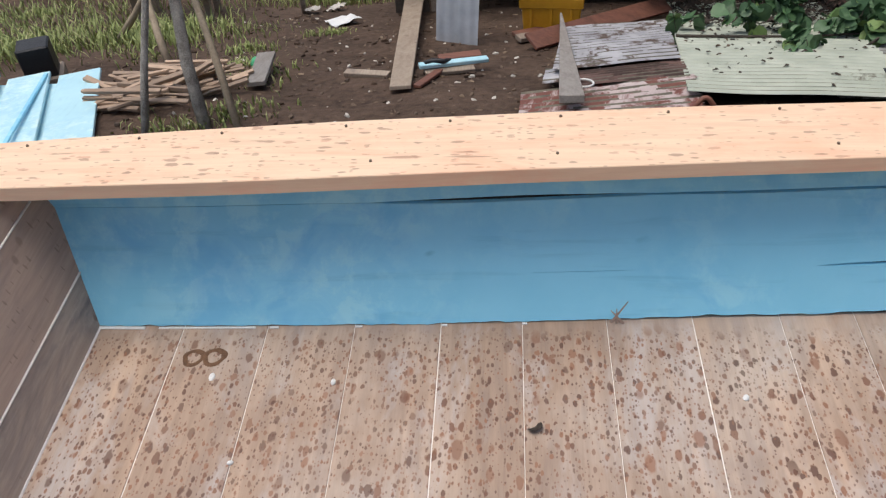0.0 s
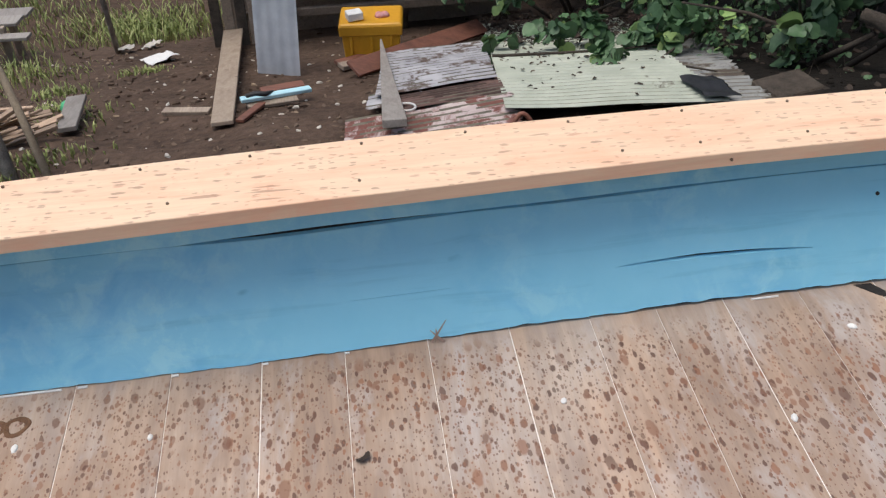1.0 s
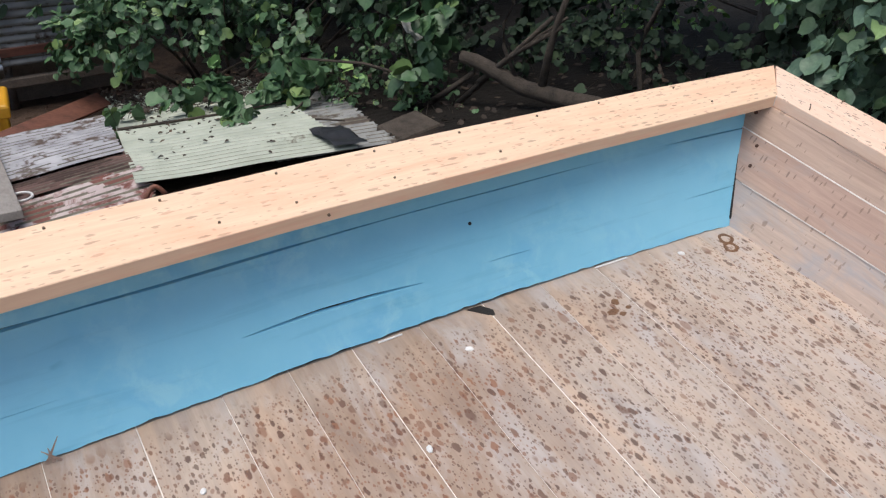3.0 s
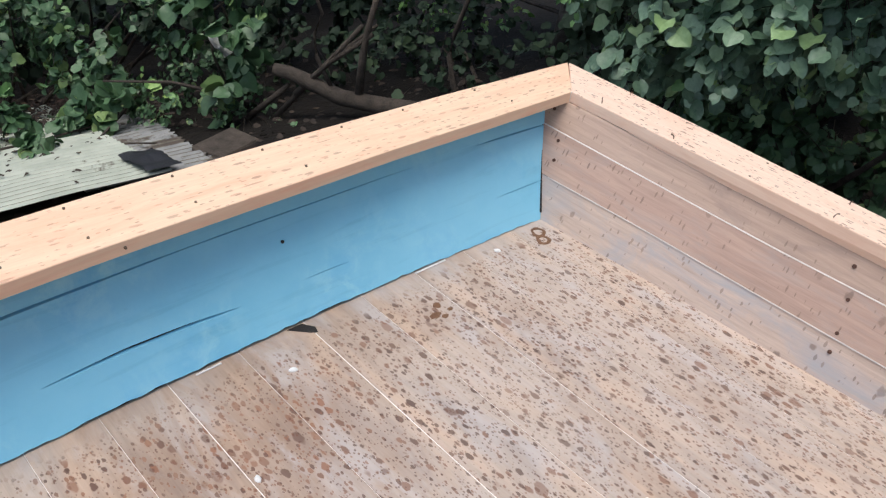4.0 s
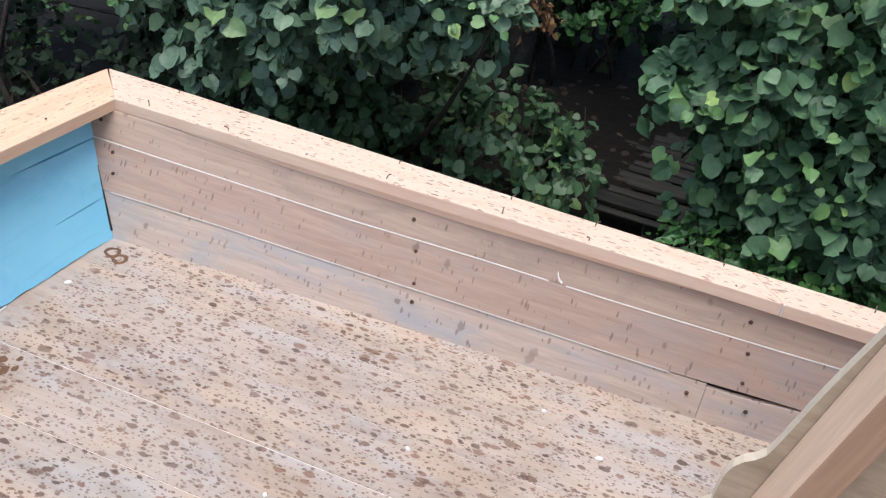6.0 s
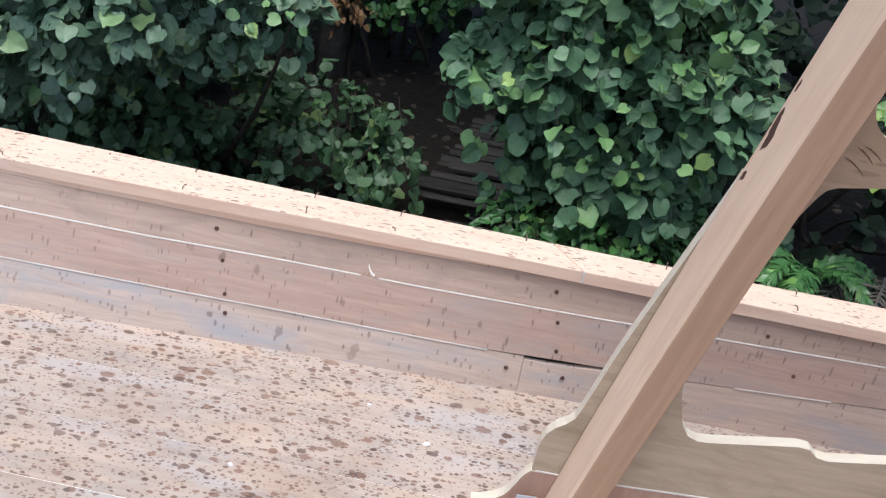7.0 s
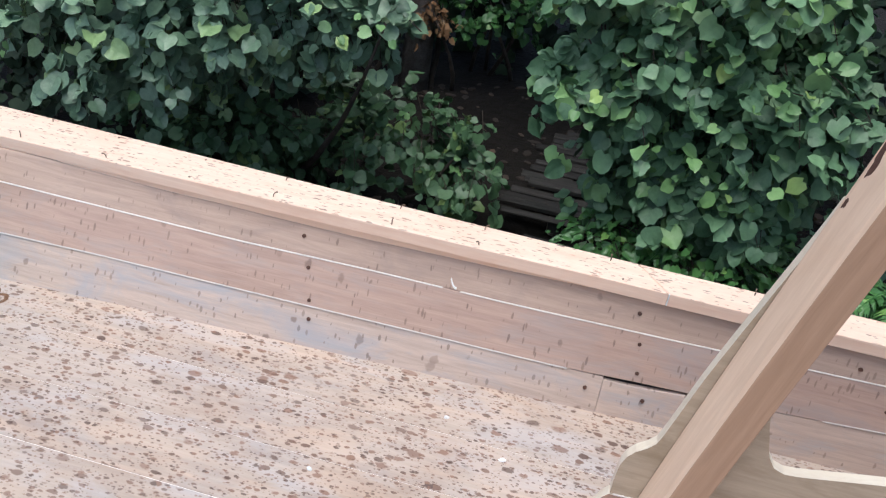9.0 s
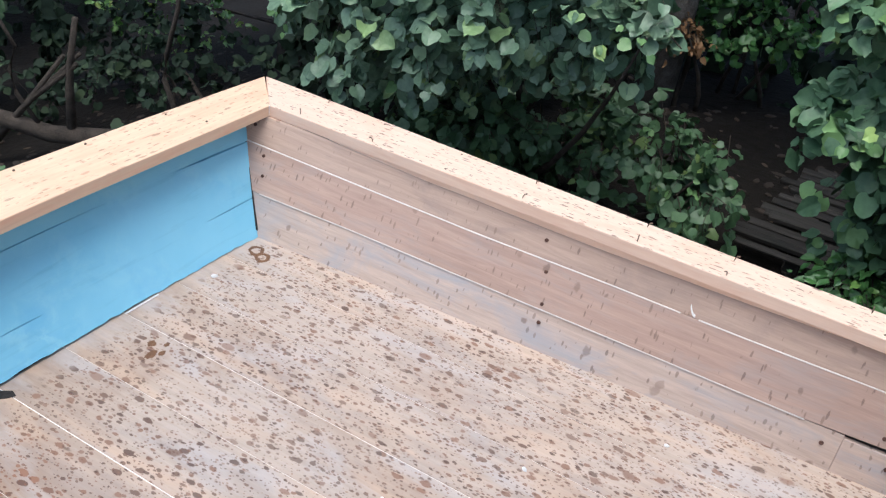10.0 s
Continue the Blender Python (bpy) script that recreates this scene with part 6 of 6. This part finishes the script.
for _ in range(520):
    s, t = rng.random(), 1 - rng.random() ** 1.0 * rng.random()
    p = G(2.12, 3.25, 0.118).lerp(G(3.4, 2.95, 0.118), s).lerp(G(2.55, 6.5, 0.118).lerp(G(3.85, 6.2, 0.118), s), t)
    spots.append((tuple(p), Vector((rng.gauss(0, 1), rng.gauss(0, 0.4), -0.1))))
tagged(new("fallen_leaves", leaf_mesh("fallen_leaves", spots, 0.038, litter_mat, rng, 0.5, 0.0, (0, 0, 3.0), 0.05)), "brown fallen leaves on the roofing sheets", "leaf litter", kind="stuff")

rng = random.Random(37)
spots = [(tuple(G(rng.uniform(2.5, 4.2), rng.uniform(5.2, 6.9), 0.13)), Vector((rng.gauss(0, 1), rng.gauss(0, 0.5), 0.1))) for _ in range(700)]
tagged(new("fallen_leaves", leaf_mesh("fallen_leaves", spots, 0.07, litter_mat, rng, 0.5, 0.0, (0, 0, 2.0), 0.5)), "dark fallen leaves heaped behind the roofing sheets", "leaf litter", kind="stuff")

# crumbs and fallen bits on the deck
rng = random.Random(36)
for x, y, s in ((0.321, -0.153, 0.011), (0.605, -0.168, 0.009), (1.5, -0.207, 0.010), (0.42, -0.381, 0.008), (2.228, -0.094, 0.012), (1.976, -0.327, 0.011), (3.03, -0.03, 0.012), (2.9, -1.13, 0.008), (3.1, -1.57, 0.010), (3.2, -1.4, 0.008), (2.62, -0.9, 0.007)):
    cb = loft([[(s * k * math.cos(t) * rng.uniform(0.8, 1.2), s * 0.7 * k * math.sin(t), q) for t in (2 * math.pi * j / 7 for j in range(7))] for q, k in ((0.0, 1.0), (0.003, 0.9), (0.005, 0.4))])
    ob = part("chip", cb, white_paint)
    ob.matrix_world = pose(x, y, 0.0, 0, 0, rng.uniform(0, 180))
    tagged(ob, "small white chip lying on the deck", "chip", "white chips on the deck")
lf = leaf_mesh("dry_leaf", [((0, 0, 0.012), Vector((0.2, 1, 0)))], 0.05, litter_mat, random.Random(3), 1.0, 0.0, (0, 0, 2))
ob = new("dry_leaf", lf)
ob.matrix_world = pose(1.06, -0.30, 0.0, 0, 0, 0)
tagged(ob, "dark dry leaf lying on the deck boards", "leaf")
